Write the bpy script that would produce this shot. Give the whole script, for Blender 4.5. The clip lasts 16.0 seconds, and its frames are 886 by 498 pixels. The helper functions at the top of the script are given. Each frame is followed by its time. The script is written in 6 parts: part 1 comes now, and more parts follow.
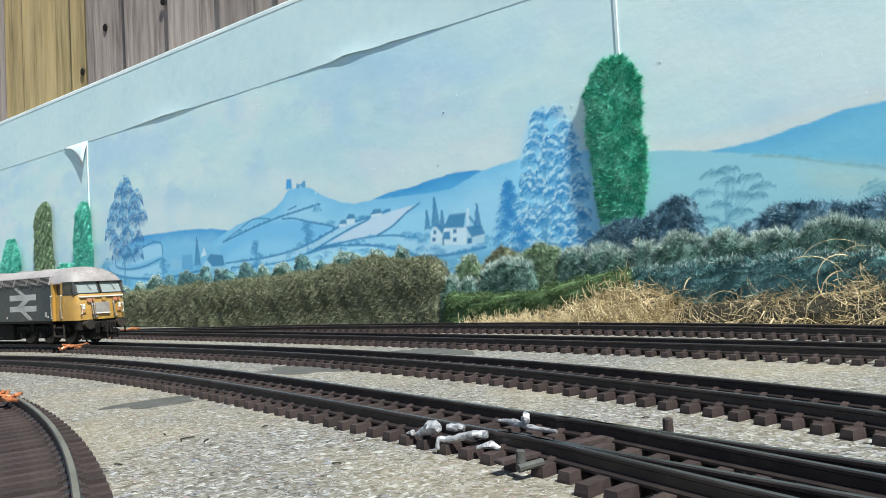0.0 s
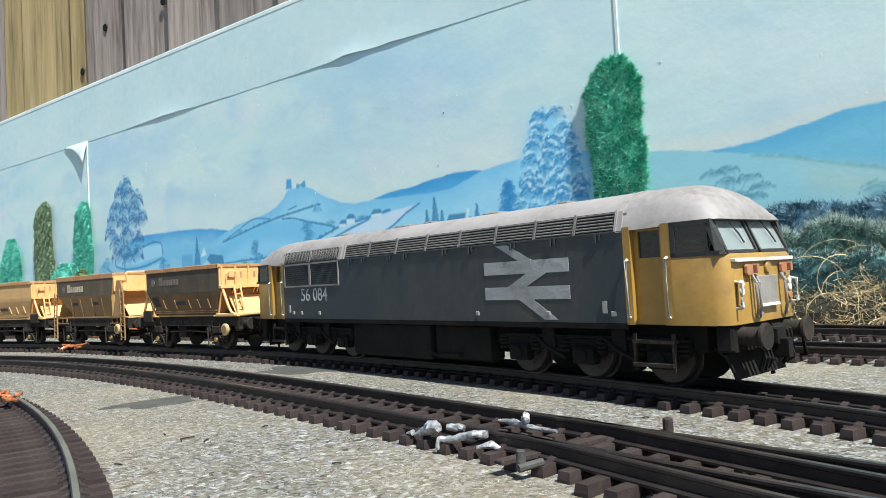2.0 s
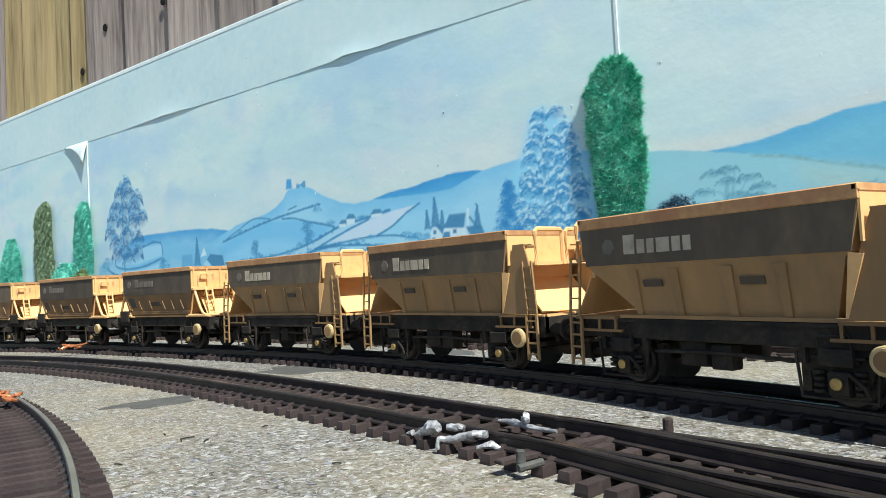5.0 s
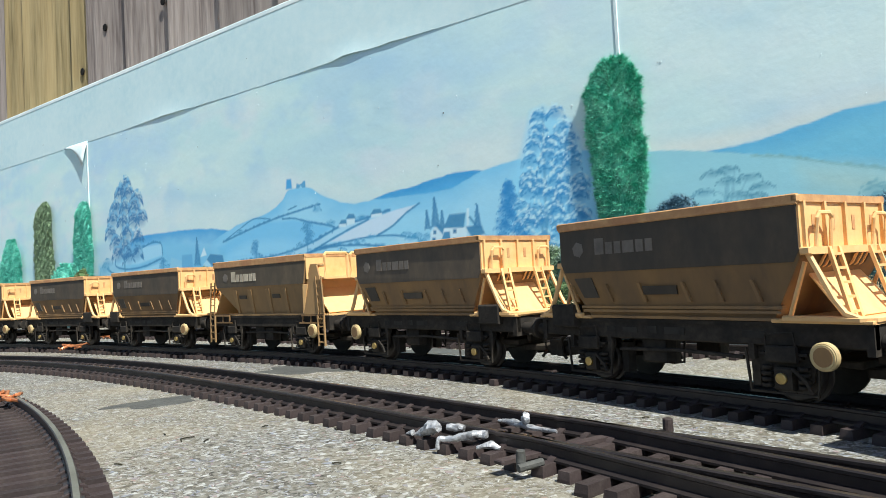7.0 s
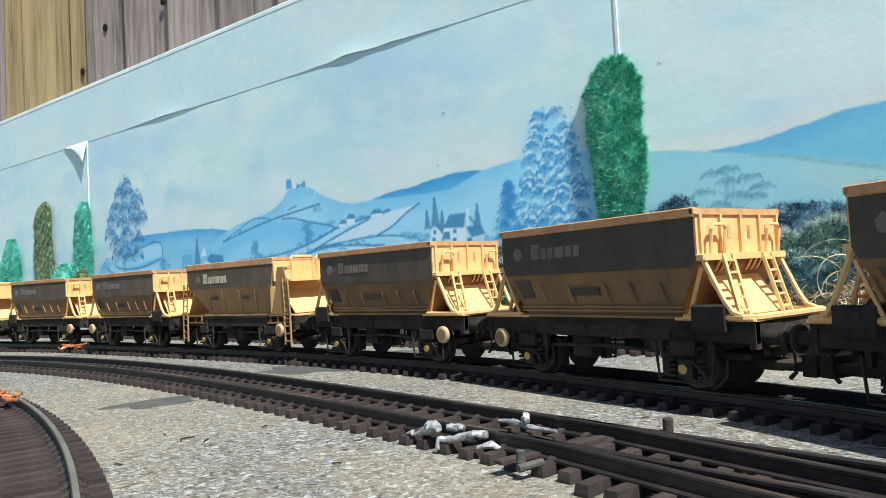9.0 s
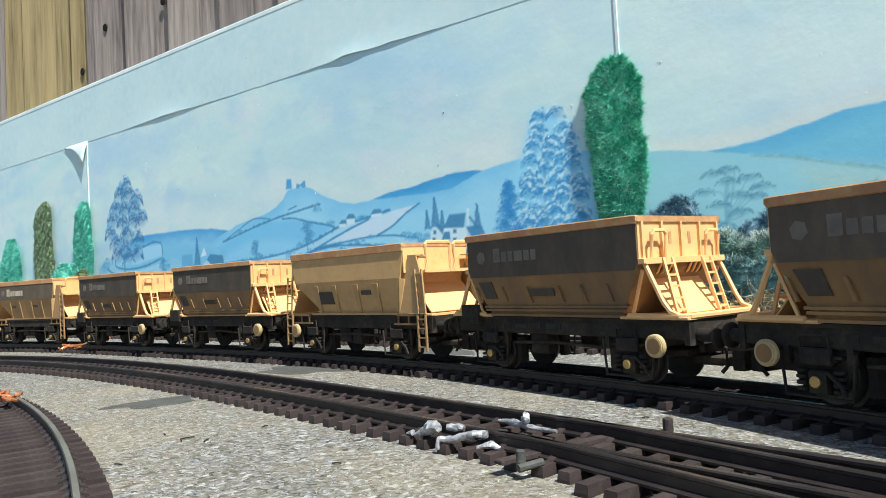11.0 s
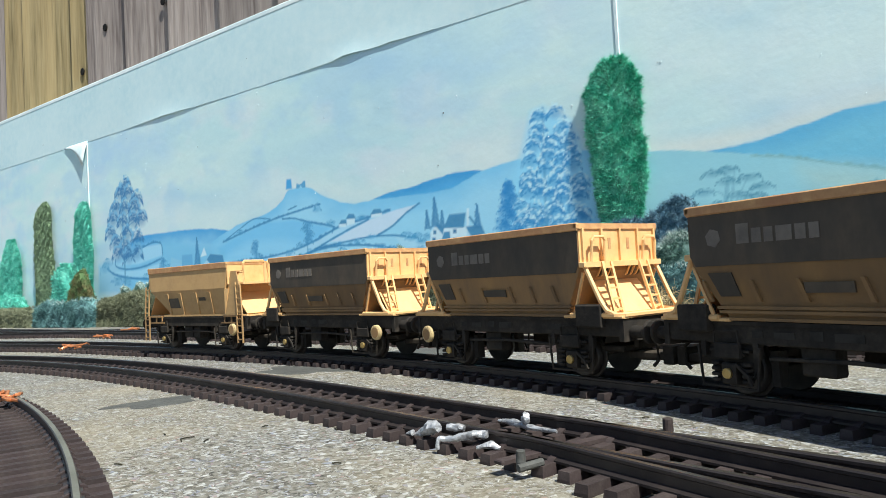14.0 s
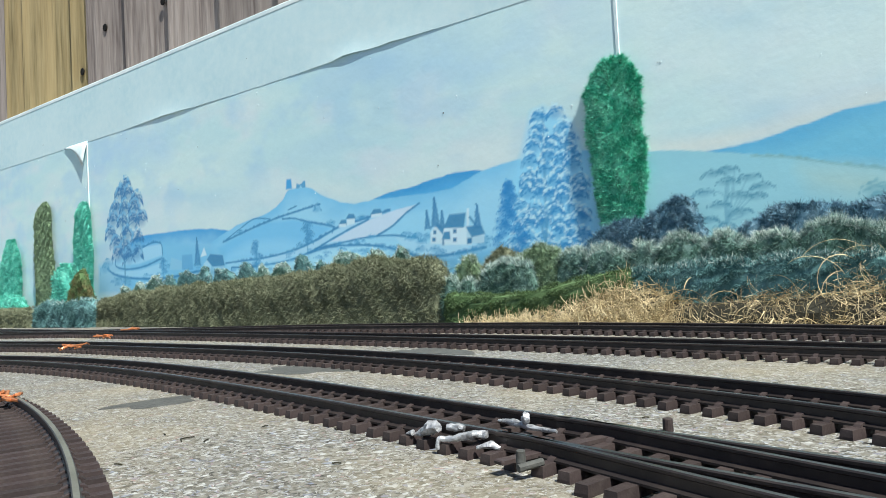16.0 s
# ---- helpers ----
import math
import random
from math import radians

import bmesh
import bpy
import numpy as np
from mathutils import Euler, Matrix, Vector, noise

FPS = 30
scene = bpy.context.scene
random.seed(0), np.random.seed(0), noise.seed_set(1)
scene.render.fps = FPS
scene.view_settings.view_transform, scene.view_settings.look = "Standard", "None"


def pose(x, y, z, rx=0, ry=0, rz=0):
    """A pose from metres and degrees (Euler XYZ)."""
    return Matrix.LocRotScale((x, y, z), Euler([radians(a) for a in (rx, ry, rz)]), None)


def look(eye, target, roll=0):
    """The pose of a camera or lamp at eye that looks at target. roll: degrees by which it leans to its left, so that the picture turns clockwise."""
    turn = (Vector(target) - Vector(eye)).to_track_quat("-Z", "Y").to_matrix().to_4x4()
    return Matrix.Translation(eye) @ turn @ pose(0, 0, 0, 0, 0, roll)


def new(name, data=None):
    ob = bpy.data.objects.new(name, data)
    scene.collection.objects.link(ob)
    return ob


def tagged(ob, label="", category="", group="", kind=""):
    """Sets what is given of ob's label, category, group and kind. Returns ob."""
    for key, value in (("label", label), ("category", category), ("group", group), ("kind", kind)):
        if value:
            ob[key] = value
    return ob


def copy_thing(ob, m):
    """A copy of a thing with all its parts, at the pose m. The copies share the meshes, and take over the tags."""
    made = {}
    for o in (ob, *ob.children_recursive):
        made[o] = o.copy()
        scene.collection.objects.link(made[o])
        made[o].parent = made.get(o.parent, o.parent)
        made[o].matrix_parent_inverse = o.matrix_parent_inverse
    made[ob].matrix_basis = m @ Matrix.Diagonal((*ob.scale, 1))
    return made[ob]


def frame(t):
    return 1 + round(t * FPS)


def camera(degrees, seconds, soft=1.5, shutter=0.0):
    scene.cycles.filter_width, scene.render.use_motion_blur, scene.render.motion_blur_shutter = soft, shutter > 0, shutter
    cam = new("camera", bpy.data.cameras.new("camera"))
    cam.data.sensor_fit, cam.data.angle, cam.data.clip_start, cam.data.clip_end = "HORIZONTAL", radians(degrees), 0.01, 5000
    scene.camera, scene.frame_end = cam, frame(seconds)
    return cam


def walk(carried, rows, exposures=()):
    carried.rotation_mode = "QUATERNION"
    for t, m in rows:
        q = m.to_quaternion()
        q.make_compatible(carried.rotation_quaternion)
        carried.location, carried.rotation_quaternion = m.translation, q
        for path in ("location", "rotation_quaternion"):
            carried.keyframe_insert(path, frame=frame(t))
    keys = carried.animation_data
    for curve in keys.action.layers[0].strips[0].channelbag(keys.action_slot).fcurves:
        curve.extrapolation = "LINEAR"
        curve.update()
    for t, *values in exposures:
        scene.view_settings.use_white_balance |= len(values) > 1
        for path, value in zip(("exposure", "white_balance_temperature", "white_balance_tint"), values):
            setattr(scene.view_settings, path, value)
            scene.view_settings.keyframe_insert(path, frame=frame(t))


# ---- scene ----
cam = camera(63.38, 16.0, soft=0.9)
EYE = (0.0, 0.0, 0.0365)
CAM = Matrix.Translation(EYE) @ look((0, 0, 0), (0, math.cos(0.0405), math.sin(0.0405)), 0) @ pose(0, 0, 0, 0, 0, math.degrees(-0.054))
walk(cam, [(0.0, CAM), (16.0, CAM)], exposures=[(0.0, 0.68, 6150, 3), (16.0, 0.68, 6150, 3)])

# ---- light ----
SUN_AZ, SUN_EL = radians(-57), radians(57)          # direction towards the sun, from +x towards +y
world = bpy.data.worlds.new("sky")
scene.world = world
world.use_nodes = True
wn = world.node_tree.nodes
sky = wn.new("ShaderNodeTexSky")
sky.sky_type, sky.sun_disc = "NISHITA", False
sky.sun_elevation, sky.sun_rotation = SUN_EL, radians(90) - SUN_AZ
world.node_tree.links.new(sky.outputs[0], wn["Background"].inputs[0])
wn["Background"].inputs[1].default_value = 0.075
sun = new("sun", bpy.data.lights.new("sun", "SUN"))
sun.data.energy, sun.data.angle, sun.data.color = 5.4, radians(0.5), (1.0, 0.95, 0.86)
TO_SUN = Vector((math.cos(SUN_AZ) * math.cos(SUN_EL), math.sin(SUN_AZ) * math.cos(SUN_EL), math.sin(SUN_EL)))
sun.matrix_world = look(TO_SUN * 3, (0, 0, 0))

MM = 0.001
U2, V2 = Vector((0.6801, -0.7331)), Vector((0.7331, 0.6801))   # along the lines, and away from the eye
RAIL_TOP = 5.3                                                  # mm over the board


# ---- plan: the lines, in mm ----
class Line:
    def __init__(self, pts):
        self.pts, self.s = pts, [0.0]
        for a, b in zip(pts, pts[1:]):
            self.s.append(self.s[-1] + (b - a).length)
        self.length = self.s[-1]

    def at(self, s):
        i = int(np.searchsorted(self.s, s)) - 1
        i = min(max(i, 0), len(self.pts) - 2)
        f = (s - self.s[i]) / (self.s[i + 1] - self.s[i])
        return self.pts[i] + (self.pts[i + 1] - self.pts[i]) * f

    def heading(self, s):
        return (self.at(s + 3) - self.at(s - 3)).normalized()

    def s_of_u(self, u):
        return float(np.interp(u, [p.dot(U2) for p in self.pts], self.s))


def cubic(coef, u0, u1, start, end, shift=lambda u: 0.0):
    """Points of v = poly(u) between u0 and u1, straight on to start and end."""
    poly = lambda u: sum(c * u ** (len(coef) - 1 - i) for i, c in enumerate(coef))
    pts, u = [], start
    while u <= end:
        w = min(max(u, u0), u1)
        pts.append(U2 * u + V2 * (poly(w) + (poly(w + 0.5) - poly(w - 0.5)) * (u - w) + shift(u)))
        u += 4.0
    return pts


COEF_B = (8.5281e-07, 2.6975e-04, -1.87999e-02, 111.0475)
def through_knots(knots, start, end):
    """A smooth line through a few (u, v), straight on at both ends."""
    (u0, v0), (u1, v1), (u8, v8), (u9, v9) = knots[0], knots[1], knots[-2], knots[-1]
    k = [(start, v0 + (v1 - v0) / (u1 - u0) * (start - u0)), *knots, (end, v9 + (v9 - v8) / (u9 - u8) * (end - u9))]
    pts = [U2 * k[0][0] + V2 * k[0][1]]
    for i in range(1, len(k) - 2):
        for j in range(12):
            t = j / 12
            m0, m1 = [(k[i + q + 1][1] - k[i + q - 1][1]) / (k[i + q + 1][0] - k[i + q - 1][0]) * (k[i + 1][0] - k[i][0]) for q in (0, 1)]
            u = k[i][0] + (k[i + 1][0] - k[i][0]) * t
            v = (2 * t ** 3 - 3 * t * t + 1) * k[i][1] + (t ** 3 - 2 * t * t + t) * m0 + (3 * t * t - 2 * t ** 3) * k[i + 1][1] + (t ** 3 - t * t) * m1
            pts.append(U2 * u + V2 * v)
    return pts + [U2 * u9 + V2 * v9, U2 * end + V2 * k[-1][1]]


LINE_A = Line(through_knots([(-640, 125.8), (-540, 152.3), (-450, 166.9), (-370, 178.9), (-300, 186.6), (-230, 189.4), (-170, 188.1), (-110, 180.9), (-50, 170.1), (10, 151.5), (120, 118), (300, 60)], -1400, 900))
LINE_B = Line(cubic(COEF_B, -520, -37, -900, 240))
LINE_T = Line(cubic(COEF_B, -520, -37, -110, 150, lambda u: -0.004 * (u + 110) ** 2 if u < -95 else -0.06 - 0.12 * (u + 88)))
LINE_C = Line(cubic((-1.031436e-04, 2.40007e-02, 280.231), -560, -60, -1100, 300))
LINE_D = Line(cubic((-5.03548e-04, -1.80348e-01, 334.263), -560, -107, -1100, 300))
LINE_E = Line([Vector((-713 + 733.3 * math.cos(radians(a)), -238 + 733.3 * math.sin(radians(a)))) for a in np.arange(64, 21.5, -0.5)])
WN, WD = Vector((0.609, 0.793)), Vector((0.793, -0.609))        # behind the wall, and along it to the sunny end
WALL = 460.0


def on_wall(a, z, out=0.0):
    """A point of the painted wall, in mm: a along it, z up, out towards the lines."""
    p = WN * (WALL - out) + WD * a
    return (p.x, p.y, z)


# ---- materials ----
def ramp_mix(nt, fac, a, b):
    mix = nt.nodes.new("ShaderNodeMix")
    mix.data_type = "RGBA"
    for sock, v in ((mix.inputs[6], a), (mix.inputs[7], b)):
        if isinstance(v, tuple):
            sock.default_value = (*v, 1)
        else:
            nt.links.new(v, sock)
    nt.links.new(fac, mix.inputs[0])
    return mix.outputs[2]


def noise_fac(nt, scale, lo, hi, stretch=(1, 1, 1), detail=4, rough=0.6, kind="noise", coord="Object"):
    tc = nt.nodes.new("ShaderNodeTexCoord")
    mp = nt.nodes.new("ShaderNodeMapping")
    mp.inputs[3].default_value = stretch
    nt.links.new(tc.outputs[coord], mp.inputs[0])
    if kind == "noise":
        tx = nt.nodes.new("ShaderNodeTexNoise")
        tx.inputs["Detail"].default_value, tx.inputs["Roughness"].default_value = detail, rough
    else:
        tx = nt.nodes.new("ShaderNodeTexVoronoi")
    tx.inputs["Scale"].default_value = scale
    nt.links.new(mp.outputs[0], tx.inputs["Vector"])
    mr = nt.nodes.new("ShaderNodeMapRange")
    mr.inputs[1].default_value, mr.inputs[2].default_value = lo, hi
    nt.links.new(tx.outputs[0], mr.inputs[0])
    return mr.outputs[0], tx


def surface(name, col, dirt=None, amount=(0.45, 0.75), scale=60, fine=None, fine_scale=700, rough=0.7, metal=0.0, bump=0.15,
            stretch=(1, 1, 1), vary=0.0, spec=0.5, coord="Object"):
    """Base colour with patches of dirt, fine grain and relief; vary: per-object or per-island change of value."""
    m = bpy.data.materials.new(name)
    m.use_nodes = True
    nt = m.node_tree
    p = nt.nodes["Principled BSDF"]
    p.inputs["Roughness"].default_value, p.inputs["Metallic"].default_value = rough, metal
    p.inputs["Specular IOR Level"].default_value = spec
    c = col
    if dirt:
        f, _ = noise_fac(nt, scale, amount[0], amount[1], stretch, 5, 0.65, coord=coord)
        c = ramp_mix(nt, f, c, dirt)
    g, tx = noise_fac(nt, fine_scale, 0.3, 0.7, stretch, 3, 0.6, coord=coord)
    if fine:
        half = nt.nodes.new("ShaderNodeMath")
        half.operation = "MULTIPLY"
        half.inputs[1].default_value = 0.6
        nt.links.new(g, half.inputs[0])
        c = ramp_mix(nt, half.outputs[0], c, fine)
    if vary:
        geo = nt.nodes.new("ShaderNodeNewGeometry" if vary > 0 else "ShaderNodeObjectInfo")
        out = geo.outputs["Random Per Island"] if vary > 0 else geo.outputs["Random"]
        hsv = nt.nodes.new("ShaderNodeHueSaturation")
        mr = nt.nodes.new("ShaderNodeMapRange")
        mr.inputs[3].default_value, mr.inputs[4].default_value = 1 - abs(vary), 1 + abs(vary)
        nt.links.new(out, mr.inputs[0])
        nt.links.new(mr.outputs[0], hsv.inputs["Value"])
        if isinstance(c, tuple):
            hsv.inputs["Color"].default_value = (*c, 1)
        else:
            nt.links.new(c, hsv.inputs["Color"])
        c = hsv.outputs[0]
    if isinstance(c, tuple):
        p.inputs["Base Color"].default_value = (*c, 1)
    else:
        nt.links.new(c, p.inputs["Base Color"])
    if bump:
        b = nt.nodes.new("ShaderNodeBump")
        b.inputs["Strength"].default_value, b.inputs["Distance"].default_value = bump, 0.0004
        nt.links.new(g, b.inputs["Height"])
        nt.links.new(b.outputs[0], p.inputs["Normal"])
    return m


def chip_ground():
    """Mineral roofing felt: pale flat flakes of many greys over grit."""
    m = bpy.data.materials.new("mineral_felt")
    m.use_nodes = True
    nt = m.node_tree
    p = nt.nodes["Principled BSDF"]
    p.inputs["Roughness"].default_value = 0.75
    tc = nt.nodes.new("ShaderNodeTexCoord")
    warp = nt.nodes.new("ShaderNodeTexNoise")
    warp.inputs["Scale"].default_value, warp.inputs["Detail"].default_value = 350, 3
    nt.links.new(tc.outputs["Object"], warp.inputs["Vector"])
    add = nt.nodes.new("ShaderNodeVectorMath")
    add.operation = "MULTIPLY_ADD"
    add.inputs[1].default_value = (0.004, 0.004, 0.004)
    nt.links.new(warp.outputs["Color"], add.inputs[0])
    nt.links.new(tc.outputs["Object"], add.inputs[2])
    cols = []
    for scale in (880, 1900):
        v = nt.nodes.new("ShaderNodeTexVoronoi")
        v.inputs["Scale"].default_value = scale
        nt.links.new(add.outputs[0], v.inputs["Vector"])
        sep = nt.nodes.new("ShaderNodeSeparateColor")
        nt.links.new(v.outputs["Color"], sep.inputs[0])
        cr = nt.nodes.new("ShaderNodeValToRGB")
        cr.color_ramp.interpolation = "LINEAR"
        stops = ((0.0, (0.028, 0.025, 0.021)), (0.16, (0.088, 0.078, 0.062)), (0.38, (0.175, 0.16, 0.13)), (0.6, (0.235, 0.22, 0.185)),
                 (0.76, (0.34, 0.33, 0.305)), (0.88, (0.56, 0.56, 0.545)), (0.96, (0.20, 0.23, 0.31)), (1.0, (0.33, 0.20, 0.18)))
        while len(cr.color_ramp.elements) < len(stops):
            cr.color_ramp.elements.new(0.5)
        for e, (pos, c) in zip(cr.color_ramp.elements, stops):
            e.position, e.color = pos, (*(0.76 * k for k in c), 1)
        nt.links.new(sep.outputs[0], cr.inputs[0])
        cols.append((cr.outputs[0], sep.outputs[1], v))
    pick, _ = noise_fac(nt, 260, 0.42, 0.58)
    c = ramp_mix(nt, pick, cols[0][0], cols[1][0])
    stain, _ = noise_fac(nt, 13, 0.45, 0.72)
    half = nt.nodes.new("ShaderNodeMath")
    half.operation = "MULTIPLY"
    half.inputs[1].default_value = 0.5
    nt.links.new(stain, half.inputs[0])
    c = ramp_mix(nt, half.outputs[0], c, (0.30, 0.25, 0.16))
    nt.links.new(c, p.inputs["Base Color"])
    b = nt.nodes.new("ShaderNodeBump")
    b.inputs["Strength"].default_value, b.inputs["Distance"].default_value = 0.9, 0.0007
    nt.links.new(cols[0][1], b.inputs["Height"])
    b2 = nt.nodes.new("ShaderNodeBump")
    b2.inputs["Strength"].default_value, b2.inputs["Distance"].default_value = 0.6, 0.0003
    nt.links.new(cols[1][1], b2.inputs["Height"])
    nt.links.new(b.outputs[0], b2.inputs["Normal"])
    nt.links.new(b2.outputs[0], p.inputs["Normal"])
    return m


def glassy(name, col, rough=0.08):
    m = bpy.data.materials.new(name)
    m.use_nodes = True
    p = m.node_tree.nodes["Principled BSDF"]
    p.inputs["Base Color"].default_value, p.inputs["Roughness"].default_value = (*col, 1), rough
    p.inputs["Transmission Weight"].default_value, p.inputs["IOR"].default_value = 0.6, 1.45
    return m


M_GROUND = chip_ground()
M_MURAL = surface("pale_blue_emulsion", (0.50, 0.72, 0.78), (0.62, 0.78, 0.79), (0.4, 0.7), 6, None, 260, 0.6, bump=0.15)
M_PAPER = surface("lining_paper", (0.56, 0.72, 0.76), (0.43, 0.63, 0.70), (0.4, 0.7), 7, (0.64, 0.77, 0.79), 120, 0.6, bump=0.12)
M_CURL = surface("curled_paper", (0.74, 0.82, 0.83), (0.58, 0.70, 0.73), (0.45, 0.7), 20, None, 300, 0.6)
M_RAIL = surface("blackened_rail", (0.030, 0.024, 0.024), (0.055, 0.042, 0.038), (0.45, 0.7), 130, None, 900, 0.42, 0.35, 0.1)
M_RAILHEAD = surface("worn_rail_head", (0.06, 0.05, 0.048), (0.11, 0.10, 0.085), (0.4, 0.7), 60, None, 900, 0.33, 0.7, 0.05)
M_RAIL_BRIGHT = surface("dull_steel_rail_head", (0.17, 0.165, 0.14), (0.09, 0.085, 0.07), (0.4, 0.75), 50, None, 900, 0.45, 0.3, 0.05)
M_SLEEPER = surface("brown_plastic_sleeper", (0.036, 0.025, 0.0255), (0.062, 0.048, 0.044), (0.45, 0.75), 220, (0.026, 0.018, 0.018), 1200, 0.65, 0, 0.2, vary=-0.2, spec=0.25)
M_SOLDER = surface("solder", (0.40, 0.40, 0.42), (0.10, 0.095, 0.10), (0.45, 0.62), 330, (0.52, 0.52, 0.54), 900, 0.45, 0.45, 0.6)
M_COPPER = surface("copper_wire", (0.62, 0.24, 0.10), (0.35, 0.14, 0.07), (0.4, 0.7), 200, None, 900, 0.4, 0.6, 0.1)
M_GLUE = surface("dark_glue", (0.032, 0.032, 0.03), (0.07, 0.07, 0.065), (0.4, 0.7), 130, (0.10, 0.098, 0.09), 600, 0.75, 0, 0.4)
M_FENCE = surface("weathered_fence", (0.23, 0.185, 0.165), (0.085, 0.062, 0.058), (0.36, 0.62), 34, (0.42, 0.36, 0.33), 170, 0.85, 0, 0.9, (1, 1, 0.07), vary=-0.18)
M_FENCE_NEW = surface("treated_fence_post", (0.37, 0.265, 0.12), (0.17, 0.125, 0.05), (0.38, 0.58), 40, (0.46, 0.36, 0.19), 170, 0.8, 0, 0.7, (1, 1, 0.07), vary=-0.2)
M_GREEN = surface("flock_green", (0.075, 0.40, 0.27), (0.26, 0.68, 0.52), (0.42, 0.68), 110, None, 700, 0.8, vary=0.65, spec=0.15)
M_MINT = surface("flock_mint", (0.095, 0.42, 0.33), (0.22, 0.60, 0.50), (0.4, 0.7), 90, None, 700, 0.85, vary=0.4, spec=0.1)
M_OLIVE = surface("flock_olive", (0.165, 0.178, 0.115), (0.25, 0.26, 0.175), (0.42, 0.68), 60, (0.125, 0.135, 0.085), 260, 0.85, vary=0.35, spec=0.12)
M_SAGE = surface("flock_sage", (0.20, 0.28, 0.17), (0.125, 0.18, 0.11), (0.4, 0.7), 60, None, 700, 0.85, vary=0.4, spec=0.2)
M_BLUEGREEN = surface("flock_bluegreen", (0.085, 0.17, 0.235), (0.24, 0.36, 0.43), (0.45, 0.72), 130, None, 700, 0.85, vary=0.55, spec=0.15)
M_TEAL = surface("flock_teal", (0.075, 0.16, 0.16), (0.16, 0.29, 0.30), (0.4, 0.7), 60, None, 700, 0.85, vary=0.4, spec=0.2)
M_GREYGREEN = surface("flock_grey_green", (0.09, 0.165, 0.135), (0.24, 0.35, 0.32), (0.45, 0.72), 110, None, 700, 0.85, vary=0.5, spec=0.15)
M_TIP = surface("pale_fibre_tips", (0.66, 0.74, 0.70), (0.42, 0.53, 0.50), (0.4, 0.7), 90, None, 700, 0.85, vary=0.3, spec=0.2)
M_GRASS = surface("flock_grass", (0.075, 0.125, 0.05), (0.115, 0.17, 0.08), (0.4, 0.7), 60, None, 700, 0.85, vary=0.4, spec=0.2)
M_BROWNTUFT = surface("flock_brown", (0.13, 0.11, 0.05), (0.09, 0.15, 0.06), (0.4, 0.6), 90, None, 700, 0.85, vary=0.4, spec=0.2)
M_STRAW = surface("dry_grass", (0.60, 0.49, 0.30), (0.30, 0.225, 0.11), (0.42, 0.66), 70, None, 700, 0.6, vary=0.45, spec=0.3)
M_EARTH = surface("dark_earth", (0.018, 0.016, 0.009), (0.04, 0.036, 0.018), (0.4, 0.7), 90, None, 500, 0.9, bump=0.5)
# locomotive and wagons
M_LOCO = surface("rail_blue_grey_side", (0.030, 0.041, 0.049), (0.078, 0.068, 0.056), (0.44, 0.72), 22, (0.026, 0.035, 0.041), 420, 0.5, 0, 0.05, (1, 1, 0.5))
M_ROOF = surface("weathered_grey_roof", (0.27, 0.25, 0.25), (0.13, 0.115, 0.11), (0.40, 0.68), 30, (0.34, 0.31, 0.31), 380, 0.62, 0, 0.1)
M_GRILLE = surface("dusty_grille", (0.34, 0.32, 0.30), (0.20, 0.185, 0.175), (0.4, 0.7), 40, None, 500, 0.65)
M_DARKGRILLE = surface("dark_mesh_grille", (0.012, 0.014, 0.016), (0.025, 0.027, 0.029), (0.4, 0.7), 90, None, 900, 0.7, spec=0.2)
M_YELLOW = surface("warning_yellow", (0.36, 0.20, 0.035), (0.19, 0.12, 0.05), (0.38, 0.66), 40, (0.40, 0.24, 0.06), 400, 0.42, 0, 0.05)
M_WHITE = surface("dusty_white_paint", (0.62, 0.60, 0.56), (0.42, 0.38, 0.32), (0.45, 0.72), 60, None, 500, 0.55)
M_LOGO = surface("faded_white_transfer", (0.43, 0.44, 0.44), (0.20, 0.19, 0.18), (0.44, 0.70), 32, None, 500, 0.6)
M_RED = surface("faded_red_fitting", (0.36, 0.15, 0.08), (0.42, 0.24, 0.12), (0.4, 0.7), 120, None, 500, 0.55)
M_PANEL = surface("grey_headcode_panel", (0.27, 0.25, 0.23), (0.18, 0.165, 0.15), (0.4, 0.7), 90, None, 500, 0.6)
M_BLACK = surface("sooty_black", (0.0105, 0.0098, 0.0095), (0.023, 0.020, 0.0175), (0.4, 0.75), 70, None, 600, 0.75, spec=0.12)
M_FRAME = surface("dirty_underframe", (0.030, 0.026, 0.023), (0.075, 0.060, 0.046), (0.42, 0.70), 70, (0.016, 0.014, 0.013), 600, 0.8, spec=0.12)
M_STEEL = surface("wheel_tread", (0.055, 0.047, 0.041), (0.024, 0.020, 0.018), (0.4, 0.7), 120, None, 600, 0.5, 0.4)
M_GLASS = glassy("cab_glass", (0.50, 0.56, 0.56), 0.04)
M_DARKGLASS = surface("shaded_glass", (0.035, 0.03, 0.027), (0.055, 0.045, 0.035), (0.4, 0.7), 40, None, 500, 0.12)
M_RUBBER = surface("window_rubber", (0.03, 0.03, 0.03), None, rough=0.6)
# Ends and sides share one yellow; sunlight is put into the brighter end tone.
M_WEND_LIT = surface("hopper_end_yellow_lit", (0.70, 0.41, 0.17), (0.55, 0.29, 0.10), (0.5, 0.75), 60, (0.74, 0.46, 0.21), 420, 0.6, 0, 0.08)
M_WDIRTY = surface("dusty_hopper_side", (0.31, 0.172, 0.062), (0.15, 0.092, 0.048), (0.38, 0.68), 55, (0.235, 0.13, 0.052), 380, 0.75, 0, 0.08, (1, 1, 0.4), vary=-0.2)
